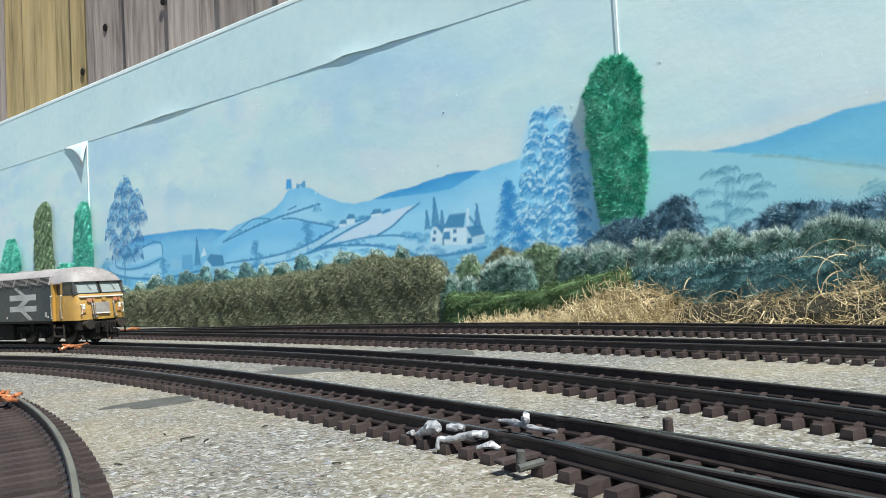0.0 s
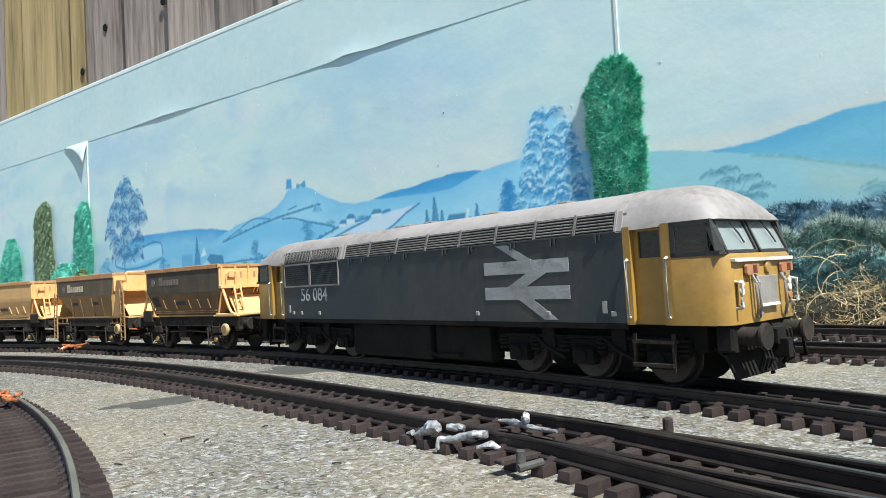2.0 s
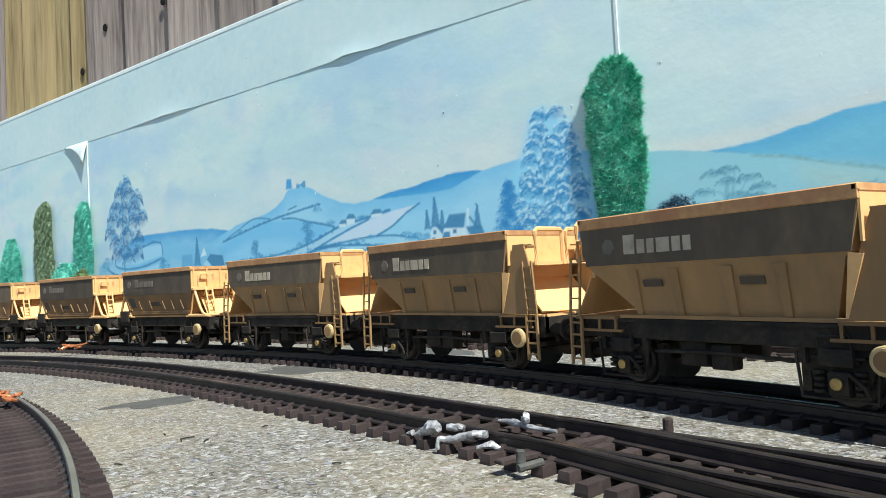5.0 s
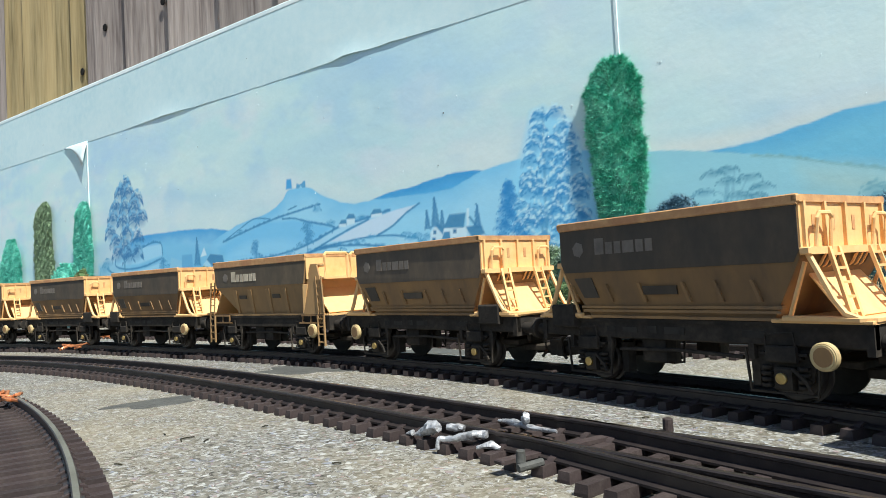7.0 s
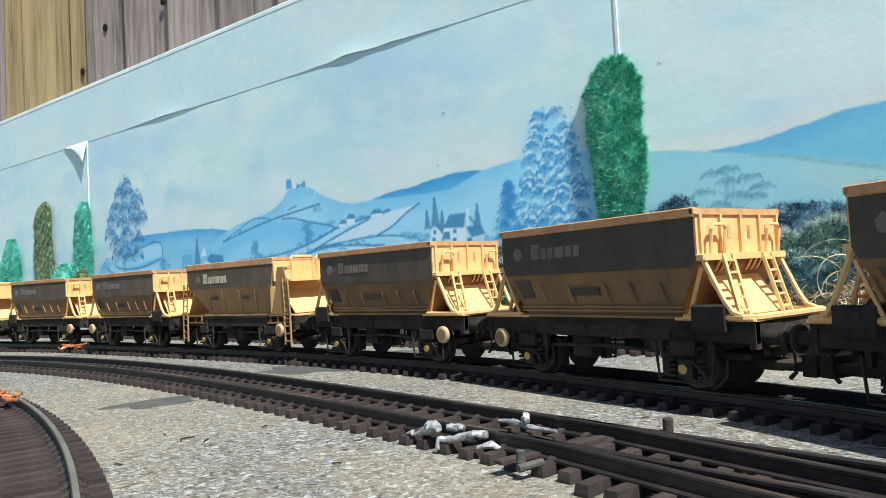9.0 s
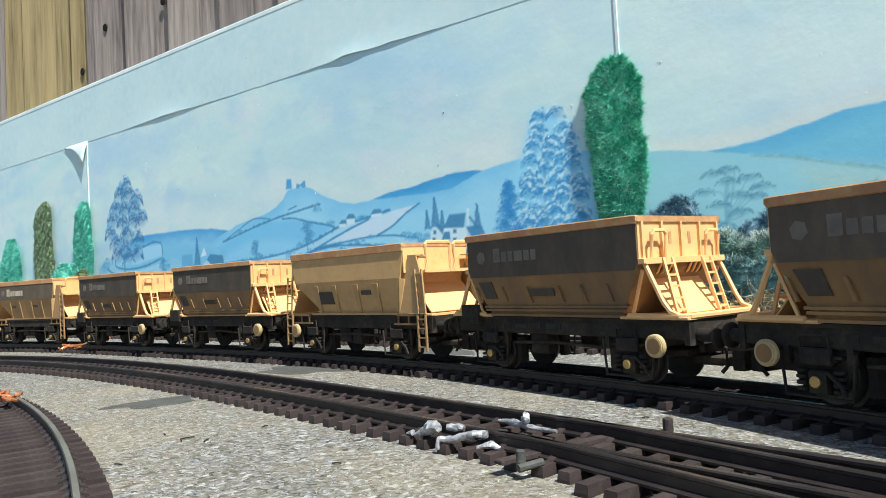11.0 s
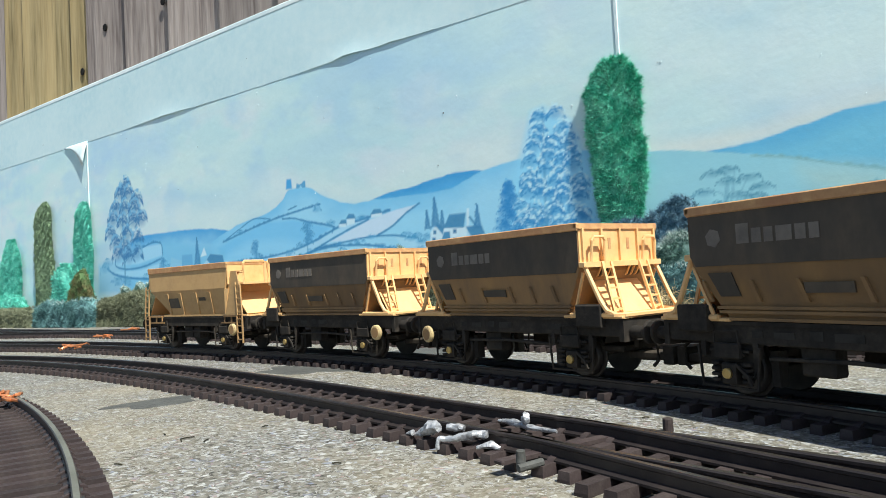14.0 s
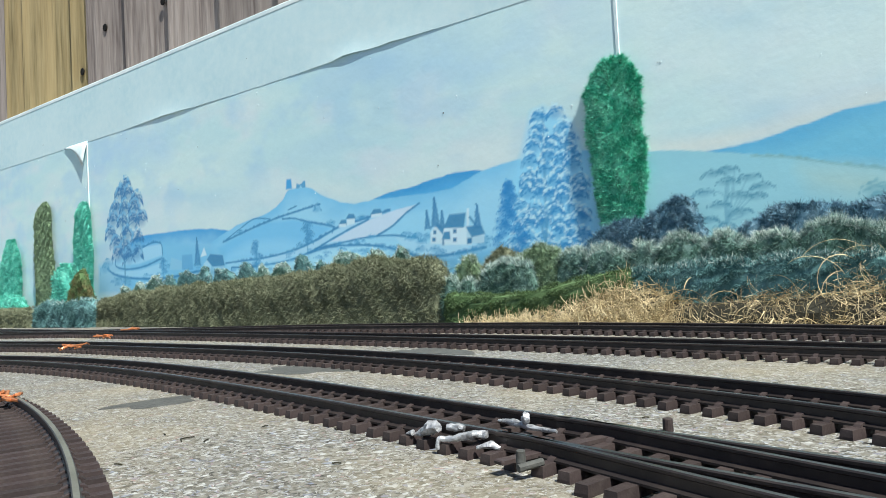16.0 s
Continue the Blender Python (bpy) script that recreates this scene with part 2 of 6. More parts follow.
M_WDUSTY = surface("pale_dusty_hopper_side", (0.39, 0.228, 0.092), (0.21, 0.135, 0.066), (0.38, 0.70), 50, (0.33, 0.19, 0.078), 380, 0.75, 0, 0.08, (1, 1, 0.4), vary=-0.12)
M_WBAND_PALE = surface("dusty_dark_band", (0.088, 0.068, 0.046), (0.16, 0.115, 0.07), (0.42, 0.72), 40, (0.066, 0.051, 0.036), 380, 0.75, 0, 0.06, (1, 1, 0.5), vary=-0.2)
M_WPLAIN = surface("plain_cream_hopper", (0.47, 0.28, 0.115), (0.31, 0.185, 0.08), (0.40, 0.70), 40, (0.50, 0.32, 0.14), 380, 0.65, 0, 0.08, vary=-0.08)
M_WBAND = surface("dark_band", (0.060, 0.047, 0.035), (0.125, 0.088, 0.055), (0.40, 0.70), 45, (0.044, 0.034, 0.026), 380, 0.7, 0, 0.06, (1, 1, 0.5), vary=-0.35)
M_RUSTRIM = surface("rusty_rim", (0.44, 0.215, 0.095), (0.56, 0.33, 0.14), (0.4, 0.62), 80, (0.32, 0.145, 0.065), 400, 0.65, vary=-0.12)
M_DULL_LETTER = surface("worn_lettering", (0.17, 0.14, 0.115), (0.11, 0.09, 0.075), (0.42, 0.65), 150, None, 500, 0.6)
# Solebar data panels, much darker than the grey headcode panel.
M_DATA = surface("dark_data_panel", (0.042, 0.037, 0.032), (0.02, 0.018, 0.016), (0.42, 0.65), 150, None, 500, 0.75, spec=0.15)
M_LETTER = surface("cream_lettering", (0.48, 0.41, 0.31), (0.30, 0.25, 0.19), (0.45, 0.7), 150, None, 500, 0.6)
M_DISC = surface("cream_handwheel", (0.50, 0.38, 0.19), (0.34, 0.24, 0.12), (0.45, 0.7), 150, None, 500, 0.5)
M_BRASS = surface("brass_axle_end", (0.60, 0.42, 0.16), (0.35, 0.22, 0.08), (0.45, 0.7), 200, None, 500, 0.35, 0.8)


# ---- mesh tools (millimetres) ----
class Solid:
    def __init__(self):
        self.v, self.f = [], []

    def add(self, verts, faces):
        n = len(self.v)
        self.v += [tuple(p) for p in verts]
        self.f += [tuple(i + n for i in q) for q in faces]
        return self

    def box(self, x0, x1, y0, y1, z0, z1, c=0.0):
        """A box; c: chamfer of its four long upper and lower edges along x."""
        if c <= 0:
            v = [(x, y, z) for x in (x0, x1) for y in (y0, y1) for z in (z0, z1)]
            return self.add(v, [(0, 1, 3, 2), (4, 6, 7, 5), (0, 4, 5, 1), (2, 3, 7, 6), (0, 2, 6, 4), (1, 5, 7, 3)])
        ring = [(y0 + c, z0), (y1 - c, z0), (y1, z0 + c), (y1, z1 - c), (y1 - c, z1), (y0 + c, z1), (y0, z1 - c), (y0, z0 + c)]
        return self.loft([[(x0 + c, y * (1 - 0) , z) for y, z in [((y0 + y1) / 2 + (a - (y0 + y1) / 2) * 0.97, (z0 + z1) / 2 + (b - (z0 + z1) / 2) * 0.97) for a, b in ring]],
                          [(x0 + c, y, z) for y, z in ring], [(x1 - c, y, z) for y, z in ring],
                          [(x1, (y0 + y1) / 2 + (y - (y0 + y1) / 2) * 0.97, (z0 + z1) / 2 + (z - (z0 + z1) / 2) * 0.97) for y, z in ring]])

    def loft(self, rings, caps=True, closed=True):
        n, k = len(self.v), len(rings[0])
        for r in rings:
            self.v += [tuple(p) for p in r]
        for i in range(len(rings) - 1):
            for j in range(k if closed else k - 1):
                a, b = n + i * k + j, n + i * k + (j + 1) % k
                self.f.append((a, b, b + k, a + k))
        if caps and closed:
            self.f.append(tuple(n + j for j in reversed(range(k))))
            self.f.append(tuple(n + (len(rings) - 1) * k + j for j in range(k)))
        return self

    def tube(self, path, r, sides=6, squash=1.0):
        """A bar along a path."""
        rings = []
        pts = [Vector(p) for p in path]
        for i, p in enumerate(pts):
            d = (pts[min(i + 1, len(pts) - 1)] - pts[max(i - 1, 0)]).normalized()
            a = d.cross(Vector((0, 0, 1)))
            a = a.normalized() if a.length > 0.05 else Vector((0, 1, 0)).cross(d).normalized() * -1
            b = a.cross(d)
            rings.append([p + (a * math.cos(t) + b * math.sin(t) * squash) * r for t in (math.tau * (j + 0.5) / sides for j in range(sides))])
        return self.loft(rings)

    def disc(self, centre, axis, r, h, sides=16, r2=None):
        """A round block from centre along axis."""
        c, d = Vector(centre), Vector(axis).normalized()
        a = d.orthogonal().normalized()
        b = d.cross(a)
        e = min(0.2 * h, 0.12 * r)
        r2 = r if r2 is None else r2
        rings = [[c + d * z + (a * math.cos(t) + b * math.sin(t)) * q for t in (math.tau * j / sides for j in range(sides))]
                 for z, q in ((0, r - e), (e, r), (h - e, r2), (h, r2 - e))]
        return self.loft(rings)

    def plate(self, outline, normal, thick):
        """A flat outline (3D points, in order) given thickness along normal."""
        n = Vector(normal).normalized() * thick
        a = [Vector(p) for p in outline]
        return self.loft([a, [p + n for p in a]])

    def mesh(self, name, mat, smooth=False):
        me = bpy.data.meshes.new(name)
        me.from_pydata([(x * MM, y * MM, z * MM) for x, y, z in self.v], [], self.f)
        bm = bmesh.new()
        bm.from_mesh(me)
        bmesh.ops.recalc_face_normals(bm, faces=bm.faces)
        bm.to_mesh(me)
        bm.free()
        me.materials.append(mat)
        if smooth:
            for q in me.polygons:
                q.use_smooth = True
            me.set_sharp_from_angle(angle=radians(40))
        return me


def part(name, solid, mat, parent, label="", smooth=False):
    ob = new(name, solid.mesh(name, mat, smooth) if isinstance(solid, Solid) else solid)
    if parent:
        ob.parent = parent
    return tagged(ob, label)


def thing(name, label, category, group="", kind=""):
    return tagged(new(name), label, category, group, kind)


# ---- the setting ----
def build_ground():
    s = Solid().add([(-6000, -4000, 0), (6000, -4000, 0), (6000, 6000, 0), (-6000, 6000, 0)], [(0, 1, 2, 3)])
    part("ground", s, M_GROUND, None, "baseboard covered in pale grey mineral roofing felt")["kind"] = "structure"
    for i, (x, y, a, b, turn) in enumerate(((-98, 243, 15, 9, 38), (-62, 312, 24, 11, -24), (-8, 362, 26, 12, -42))):
        rim = []
        for j in range(28):
            t = math.tau * j / 28
            r = 1 + 0.22 * math.sin(3 * t + i) + 0.14 * math.sin(5 * t + 2 * i) + random.uniform(-0.07, 0.07)
            c = Vector((a * r * math.cos(t), b * r * math.sin(t)))
            c.rotate(Matrix.Rotation(radians(turn), 2))
            rim.append((x + c.x, y + c.y))
        s = Solid().loft([[(p, q, 0.0) for p, q in rim], [(x + (p - x) * 0.93, y + (q - y) * 0.93, 0.28) for p, q in rim]])
        ob = part("glue_stain", s, M_GLUE, None, "dark dried glue spill on the grey felt")
        tagged(ob, category="stain", group="glue stains")


def rail_mesh(line, side, s0, s1, head):
    prof = ((-1.5, 1.9), (-1.5, 2.35), (-0.38, 2.75), (-0.38, 4.3), (-0.72, 4.55), (-0.72, 5.05), (-0.5, 5.3), (0.5, 5.3), (0.72, 5.05), (0.72, 4.55), (0.38, 4.3), (0.38, 2.75), (1.5, 2.35), (1.5, 1.9))
    rings, s = [], s0
    while s <= s1:
        p, h = line.at(s), line.heading(s)
        l = Vector((-h.y, h.x))
        rings.append([(*(p + l * (side * 8.95 + a)), z) for a, z in prof])
        s += 6.0
    sol = Solid().loft(rings)
    me = sol.mesh("rail", M_RAIL)
    me.materials.append(head)
    k = len(prof)
    for i in range((len(rings) - 1) * k):
        if i % k in (6,):
            me.polygons[i].material_index = 1
    return me


SLEEPER = None
LONG = []


def sleeper_mesh(extra=0.0):
    """One sleeper with its four rail chairs; x along the line; extra: longer on the near side."""
    s = Solid()
    e = -15 - extra
    s.box(-1.4, 1.4, e, 15, 0.0, 0.6)
    s.add([(x * k, y * (1 if k == 1 else 0.985), z) for k, z in ((1, 0.6), (0.9, 2.05)) for x, y in ((-1.4, e), (1.4, e), (1.4, 15), (-1.4, 15))],
          [(0, 1, 5, 4), (1, 2, 6, 5), (2, 3, 7, 6), (3, 0, 4, 7), (4, 5, 6, 7)])
    for y in (-8.95, 8.95):
        for d in (-1, 1):
            s.add([(x, y + d * q, z) for x in (-0.75, 0.75) for q, z in ((0.5, 2.0), (2.5, 2.0), (1.9, 2.6), (0.6, 3.0))], [(0, 1, 2, 3), (7, 6, 5, 4), (1, 5, 6, 2), (2, 6, 7, 3), (0, 3, 7, 4)])
    return s.mesh("sleeper", M_SLEEPER)


def build_track(line, s0, s1, label, head, pitch=6.6, widen=False):
    global SLEEPER
    if SLEEPER is None:
        SLEEPER = sleeper_mesh()
        LONG.extend([None] + [sleeper_mesh(4.0 * k) for k in (1, 2, 3)])
    t = thing("railway_track", label, "track", "model railway tracks")
    for side in (1, -1):
        part("rail", rail_mesh(line, side, s0, s1, head), None, t, "blackened steel rail")
    s = s0 + 2
    while s < s1:
        p, h = line.at(s), line.heading(s)
        k = 0 if not widen else int(min(3, max(0, (p.dot(U2) + 96) / 22)))
        ob = part("sleeper", LONG[k] if k else SLEEPER, None, t)
        ob.matrix_basis = pose(p.x * MM, p.y * MM, 0, 0, 0, math.degrees(math.atan2(h.y, h.x)) + random.uniform(-1.6, 1.6))
        s += pitch * random.uniform(0.985, 1.015)
    return t


def build_tracks():
    sb = LINE_B.s_of_u
    build_track(LINE_A, LINE_A.s_of_u(-1150), LINE_A.s_of_u(420), "dark brown plastic-sleepered track that carries the train", M_RAILHEAD, 6.9)
    build_track(LINE_B, sb(-880), sb(200), "dark curved track leading into a turnout", M_RAILHEAD, 6.6, True)
    build_track(LINE_C, LINE_C.s_of_u(-1080), LINE_C.s_of_u(280), "dark empty track beyond the running line", M_RAILHEAD, 6.9)
    build_track(LINE_D, LINE_D.s_of_u(-1080), LINE_D.s_of_u(280), "dark empty track along the hedge", M_RAILHEAD, 6.9)
    build_track(LINE_E, 0, LINE_E.length, "tightly curved track with dull steel rail heads", M_RAIL_BRIGHT, 6.4)
    # the diverging route of the turnout: two more rails and half sleepers
    t = thing("turnout", "dark turnout rails with point blades and long sleepers", "turnout")
    for side in (1, -1):
        part("rail", rail_mesh(LINE_T, side, 10, LINE_T.length, M_RAILHEAD), None, t, "blackened point blade rail")
    # tie bar and check rail between the stock rails
    p, h = LINE_T.at(22), LINE_T.heading(22)
    a = math.degrees(math.atan2(h.y, h.x))
    bar = part("tie_bar", Solid().box(-1.3, 1.3, -19, 12, 2.1, 2.9, 0.2), M_SLEEPER, t, "dark plastic tie bar")
    bar.matrix_basis = pose(p.x * MM, p.y * MM, 0, 0, 0, a)


def build_backboard():
    b = thing("wall_backboard", "tall timber backboard covered in painted lining paper", "wall", kind="structure")
    s = Solid().loft([[on_wall(a, z, o) for z, o in ((0, 0), (308, 0), (311, -1.5), (311, -9), (308, -11), (0, -11))] for a in (-1700, -900, -300, 200, 700)])
    part("board", s, M_MURAL, b)
    # upper strip of paper, lapped over the mural, with two lifted lips
    n, rings = 160, []
    for i in range(n):
        a = -1640 + 2300 * i / (n - 1)
        lift = 0.0
        for c, w, h in ((-436, 92, 1.6), (-750, 92, 1.3)):
            q = (a - c) / w
            lift = max(lift, h * math.exp(-abs(q) ** 2.2 * 2.4) * (1 + 0.3 * q) * (0.75 + 0.7 * noise.noise(Vector((a * 0.03, c, 0)))))
        low = 239.0 + 0.5 * noise.noise(Vector((a * 0.05, 3, 0)))
        rings.append([on_wall(a, z, o) for z, o in ((311.5, 0.4), (290, 0.4), (262, 0.4 + 0.04 * lift), (256, 0.4 + 0.1 * lift), (248, 0.36 + 0.32 * lift), (low + 1.6 * lift, 0.32 + lift), (low + 1.6 * lift + 0.8, 0.2 + lift * 0.9), (248, 0.15), (311, 0.1))])
    part("upper_paper", Solid().loft(rings), M_PAPER, b, "pale blue lining paper with lifted lower edge", True)
    s = Solid().loft([[on_wall(a, z, o) for z, o in ((308.5, 0.7), (312.3, 0.7), (313, 0.2), (313, -9), (311.2, -9), (311.2, 0.5))] for a in (-1700, -700, 0, 700)])
    part("top_edge", s, M_CURL, b, "pale worn top edge")
    # torn corner that curls away
    rows = []
    for i in range(7):
        f = i / 6
        rows.append([on_wall(-990 + 62 * f - 8 * g * f, 240 - 30 * g * f ** 2.4 - 2 * g, 0.6 + (3.6 * math.sin(1.5 * g) * f + 1.5 * g * (1 - f) * f)) for g in (0, 0.25, 0.5, 0.75, 1.0)])
    me = Solid()
    me.loft(rows, caps=False, closed=False)
    ob = part("torn_flap", me, M_CURL, b, "torn corner of paper curling away", True)
    mod = ob.modifiers.new("thick", "SOLIDIFY")
    mod.thickness = 0.0006
    # upright joints of the paper
    for a, z0, z1 in ((-194, 40, 311), (-930, 60, 239)):
        s = Solid().loft([[on_wall(a + d, z, o) for d, o in ((-1.6, 0.1), (-1.2, 0.75), (0.9, 0.9), (1.2, 0.1))] for z in (z0, z1)])
        part("paper_joint", s, M_CURL, b, "pale lapped paper joint")
    for k in range(70):
        a, z = random.uniform(-1100, -30), random.uniform(120, 300)
        s = Solid().disc(on_wall(a, z, 0.1), (-WN.x, -WN.y, 0), random.uniform(0.25, 0.7), 0.3, 7)
        part("paint_blister", s, M_CURL if k % 3 else M_GLUE, b)
    return b


def spline(pts, n=8):
    """Catmull-Rom curve through a few points."""
    p = [pts[0], *pts, pts[-1]]
    out = []
    for i in range(1, len(p) - 2):
        for k in range(n):
            t = k / n
            out.append(tuple(0.5 * (2 * b + (c - a) * t + (2 * a - 5 * b + 4 * c - d) * t * t + (3 * b - a - 3 * c + d) * t ** 3)
                             for a, b, c, d in zip(p[i - 1], p[i], p[i + 1], p[i + 2])))
    return out + [pts[-1]]


# ---- the painted landscape: brushwork laid on one sheet, (a, z) in mm ----
def tint(r, g, b):
    """Pigment from an 8-bit shade of the dry paint."""
    return np.array([min(0.92, (c / 255) ** 2.2 / 0.90) for c in (r, g, b)])


class Canvas:
    STEP = 1.0

    def __init__(self, a0, a1, z0, z1):
        self.a, self.z = np.arange(a0, a1, self.STEP), np.arange(z0, z1, self.STEP)
        self.A, self.Z = np.meshgrid(self.a, self.z, indexing="ij")
        self.c = np.zeros((*self.A.shape, 3))
        self.rng = np.random.default_rng(12)

    def cloud(self, wide, high, seed):
        """Smooth noise from 0 to 1 with patches of the given size."""
        r = np.random.default_rng(seed)
        out, amp, total = 0, 1.0, 0.0
        for _ in range(4):
            g = r.random((int(np.ptp(self.a) / wide) + 3, int(np.ptp(self.z) / high) + 3))
            x, y = (self.A - self.a[0]) / wide, (self.Z - self.z[0]) / high
            i, j = x.astype(int), y.astype(int)
            u, v = x - i, y - j
            u, v = u * u * (3 - 2 * u), v * v * (3 - 2 * v)
            out = out + amp * ((g[i, j] * (1 - u) + g[i + 1, j] * u) * (1 - v) + (g[i, j + 1] * (1 - u) + g[i + 1, j + 1] * u) * v)
            total, amp, wide, high = total + amp, amp * 0.5, max(wide / 2, 2), max(high / 2, 2)
        return out / total

    def lay(self, mask, col, win=np.s_[:, :]):
        self.c[win] = self.c[win] * (1 - mask[..., None]) + col * mask[..., None]

    def window(self, pts, pad):
        a, z = [p[0] for p in pts], [p[1] for p in pts]
        i0, i1 = np.searchsorted(self.a, (min(a) - pad, max(a) + pad))
        j0, j1 = np.searchsorted(self.z, (min(z) - pad, max(z) + pad))
        return np.s_[i0:i1, j0:j1]

    def hill(self, pts, top, low, depth=16.0, soft=1.2, seed=1, fade=10.0):
        """A ridge: strong along its crest, washed out below."""
        k = spline(pts, 8)
        crest = np.interp(self.a, [p[0] for p in k], [p[1] for p in k])[:, None]
        d = crest - self.Z + (self.cloud(9, 9, seed) - 0.5) * 1.6
        ends = np.clip((self.a - pts[0][0]) / fade, 0, 1) * np.clip((pts[-1][0] - self.a) / fade, 0, 1)
        f = np.clip(d / depth + (self.cloud(26, 12, seed + 5) - 0.5) * 0.7, 0, 1)[..., None]
        self.lay(np.clip(d / soft + 0.5, 0, 1) * ends[:, None], tint(*top) * (1 - f) + tint(*low) * f)

    def distance(self, pts, win, closed=False):
        A, Z = self.A[win], self.Z[win]
        best, inside = np.full(A.shape, 1e9), np.zeros(A.shape, bool)
        for (a, z), (b, y) in zip(pts, pts[1:] + pts[:1] if closed else pts[1:]):
            q = np.clip(((A - a) * (b - a) + (Z - z) * (y - z)) / ((b - a) ** 2 + (y - z) ** 2 + 1e-9), 0, 1)
            best = np.minimum(best, np.hypot(A - a - q * (b - a), Z - z - q * (y - z)))
            if closed and y != z:
                inside ^= ((z > Z) != (y > Z)) & (A < (b - a) * (Z - z) / (y - z) + a)
        return np.where(inside, -best, best) if closed else best

    def field(self, pts, col, soft=1.2, strength=1.0):
        win = self.window(pts, soft + 2)
        self.lay(np.clip(0.5 - self.distance(pts, win, True) / soft, 0, 1) * strength, tint(*col), win)

    def brush(self, pts, w, col=(72, 140, 185), strength=0.8, bushy=0.0):
        """A drawn line; bushy: leafy bumps along its upper side."""
        k = spline(pts, 6)
        win = self.window(k, w + 3)
        n = 0.55 + 0.9 * self.cloud(5, 4, int(abs(pts[0][0])))[win]
        self.lay(np.clip(1.25 - self.distance(k, win) / (w * 0.5 * n + 0.25), 0, 1) * strength, tint(*col), win)
        if bushy:
            for (a, z), (b, y) in zip(k, k[1:]):
                for _ in range(int(math.hypot(b - a, y - z) / 3.5) + 1):
                    if self.rng.random() < 0.55:
                        f, r = self.rng.random(), bushy * self.rng.uniform(0.5, 1.2)
                        self.dab(a + (b - a) * f, z + (y - z) * f + r * 0.5, r * 1.3, r, 0, col, 0.6)

    def dab(self, a, z, ra, rz, turn, col, strength=0.8):
        win = self.window([(a, z)], max(ra, rz) + 2)
        x, y = self.A[win] - a, self.Z[win] - z
        u, v = x * math.cos(turn) + y * math.sin(turn), y * math.cos(turn) - x * math.sin(turn)
        self.lay(np.clip(1.5 * (1 - np.sqrt((u / ra) ** 2 + (v / rz) ** 2)), 0, 1) * strength, tint(*col), win)

    def clump(self, a, z, w, h, dark, pale=None, n=22):
        """A drooping clump of leaves: a dim heart, feathered strokes, a paler crown."""
        r = self.rng
        self.dab(a, z - 0.1 * h, w * 0.55, h * 0.5, 0, dark, 0.5)
        for _ in range(n):
            t = r.uniform(-1, 1)
            x, y = a + 0.55 * w * t, z + h * (0.42 * (1 - t * t) - 0.25 + r.uniform(-0.28, 0.2))
            self.dab(x, y, w * r.uniform(0.10, 0.2), h * r.uniform(0.05, 0.1), -1.1 * t + r.uniform(-0.3, 0.3), dark, r.uniform(0.5, 0.95))
        if pale:
            for _ in range(n // 2):
                t = r.uniform(-1, 1)
                self.dab(a + 0.5 * w * t, z + h * (0.5 * (1 - t * t) - 0.02 + r.uniform(-0.15, 0.1)), w * r.uniform(0.08, 0.17), h * r.uniform(0.06, 0.11), -0.9 * t, pale, r.uniform(0.4, 0.8))

    def sheet(self):
        n, m = self.A.shape
        P = np.array(on_wall(0, 0, 0.07)) + self.A[..., None] * np.array((WD.x, WD.y, 0)) + self.Z[..., None] * np.array((0, 0, 1))
        i = np.arange(n * m).reshape(n, m)
        q = np.stack([i[:-1, :-1], i[1:, :-1], i[1:, 1:], i[:-1, 1:]], -1).reshape(-1, 4)
        me = bpy.data.meshes.new("mural")
        me.vertices.add(n * m)
        me.vertices.foreach_set("co", (P * MM).ravel())
        me.loops.add(q.size)
        me.loops.foreach_set("vertex_index", q.ravel().astype(np.int32))
        me.polygons.add(len(q))
        me.polygons.foreach_set("loop_start", np.arange(0, q.size, 4, dtype=np.int32))
        me.update(calc_edges=True)
        at = me.attributes.new("pigment", "FLOAT_COLOR", "POINT")
        at.data.foreach_set("color", np.concatenate([self.c, np.ones((n, m, 1))], -1).astype(np.float32).ravel())
        return me


def pigment_material():
    """Emulsion and watercolour on lining paper."""
    m = bpy.data.materials.new("mural_paint")
    m.use_nodes = True
    nt = m.node_tree
    p = nt.nodes["Principled BSDF"]
    p.inputs["Roughness"].default_value = 0.6
    at = nt.nodes.new("ShaderNodeAttribute")
    at.attribute_name = "pigment"
    g, _ = noise_fac(nt, 330, 0.3, 0.75, (1, 1, 1), 4, 0.65)
    half = nt.nodes.new("ShaderNodeMath")
    half.operation = "MULTIPLY"
    half.inputs[1].default_value = 0.10
    nt.links.new(g, half.inputs[0])
    nt.links.new(ramp_mix(nt, half.outputs[0], at.outputs["Color"], (0.30, 0.52, 0.62)), p.inputs["Base Color"])
    h, _ = noise_fac(nt, 70, 0.25, 0.75, (1, 1, 1), 5, 0.6)
    b = nt.nodes.new("ShaderNodeBump")
    b.inputs["Strength"].default_value, b.inputs["Distance"].default_value = 0.16, 0.0009
    nt.links.new(h, b.inputs["Height"])
    nt.links.new(b.outputs[0], p.inputs["Normal"])
    return m


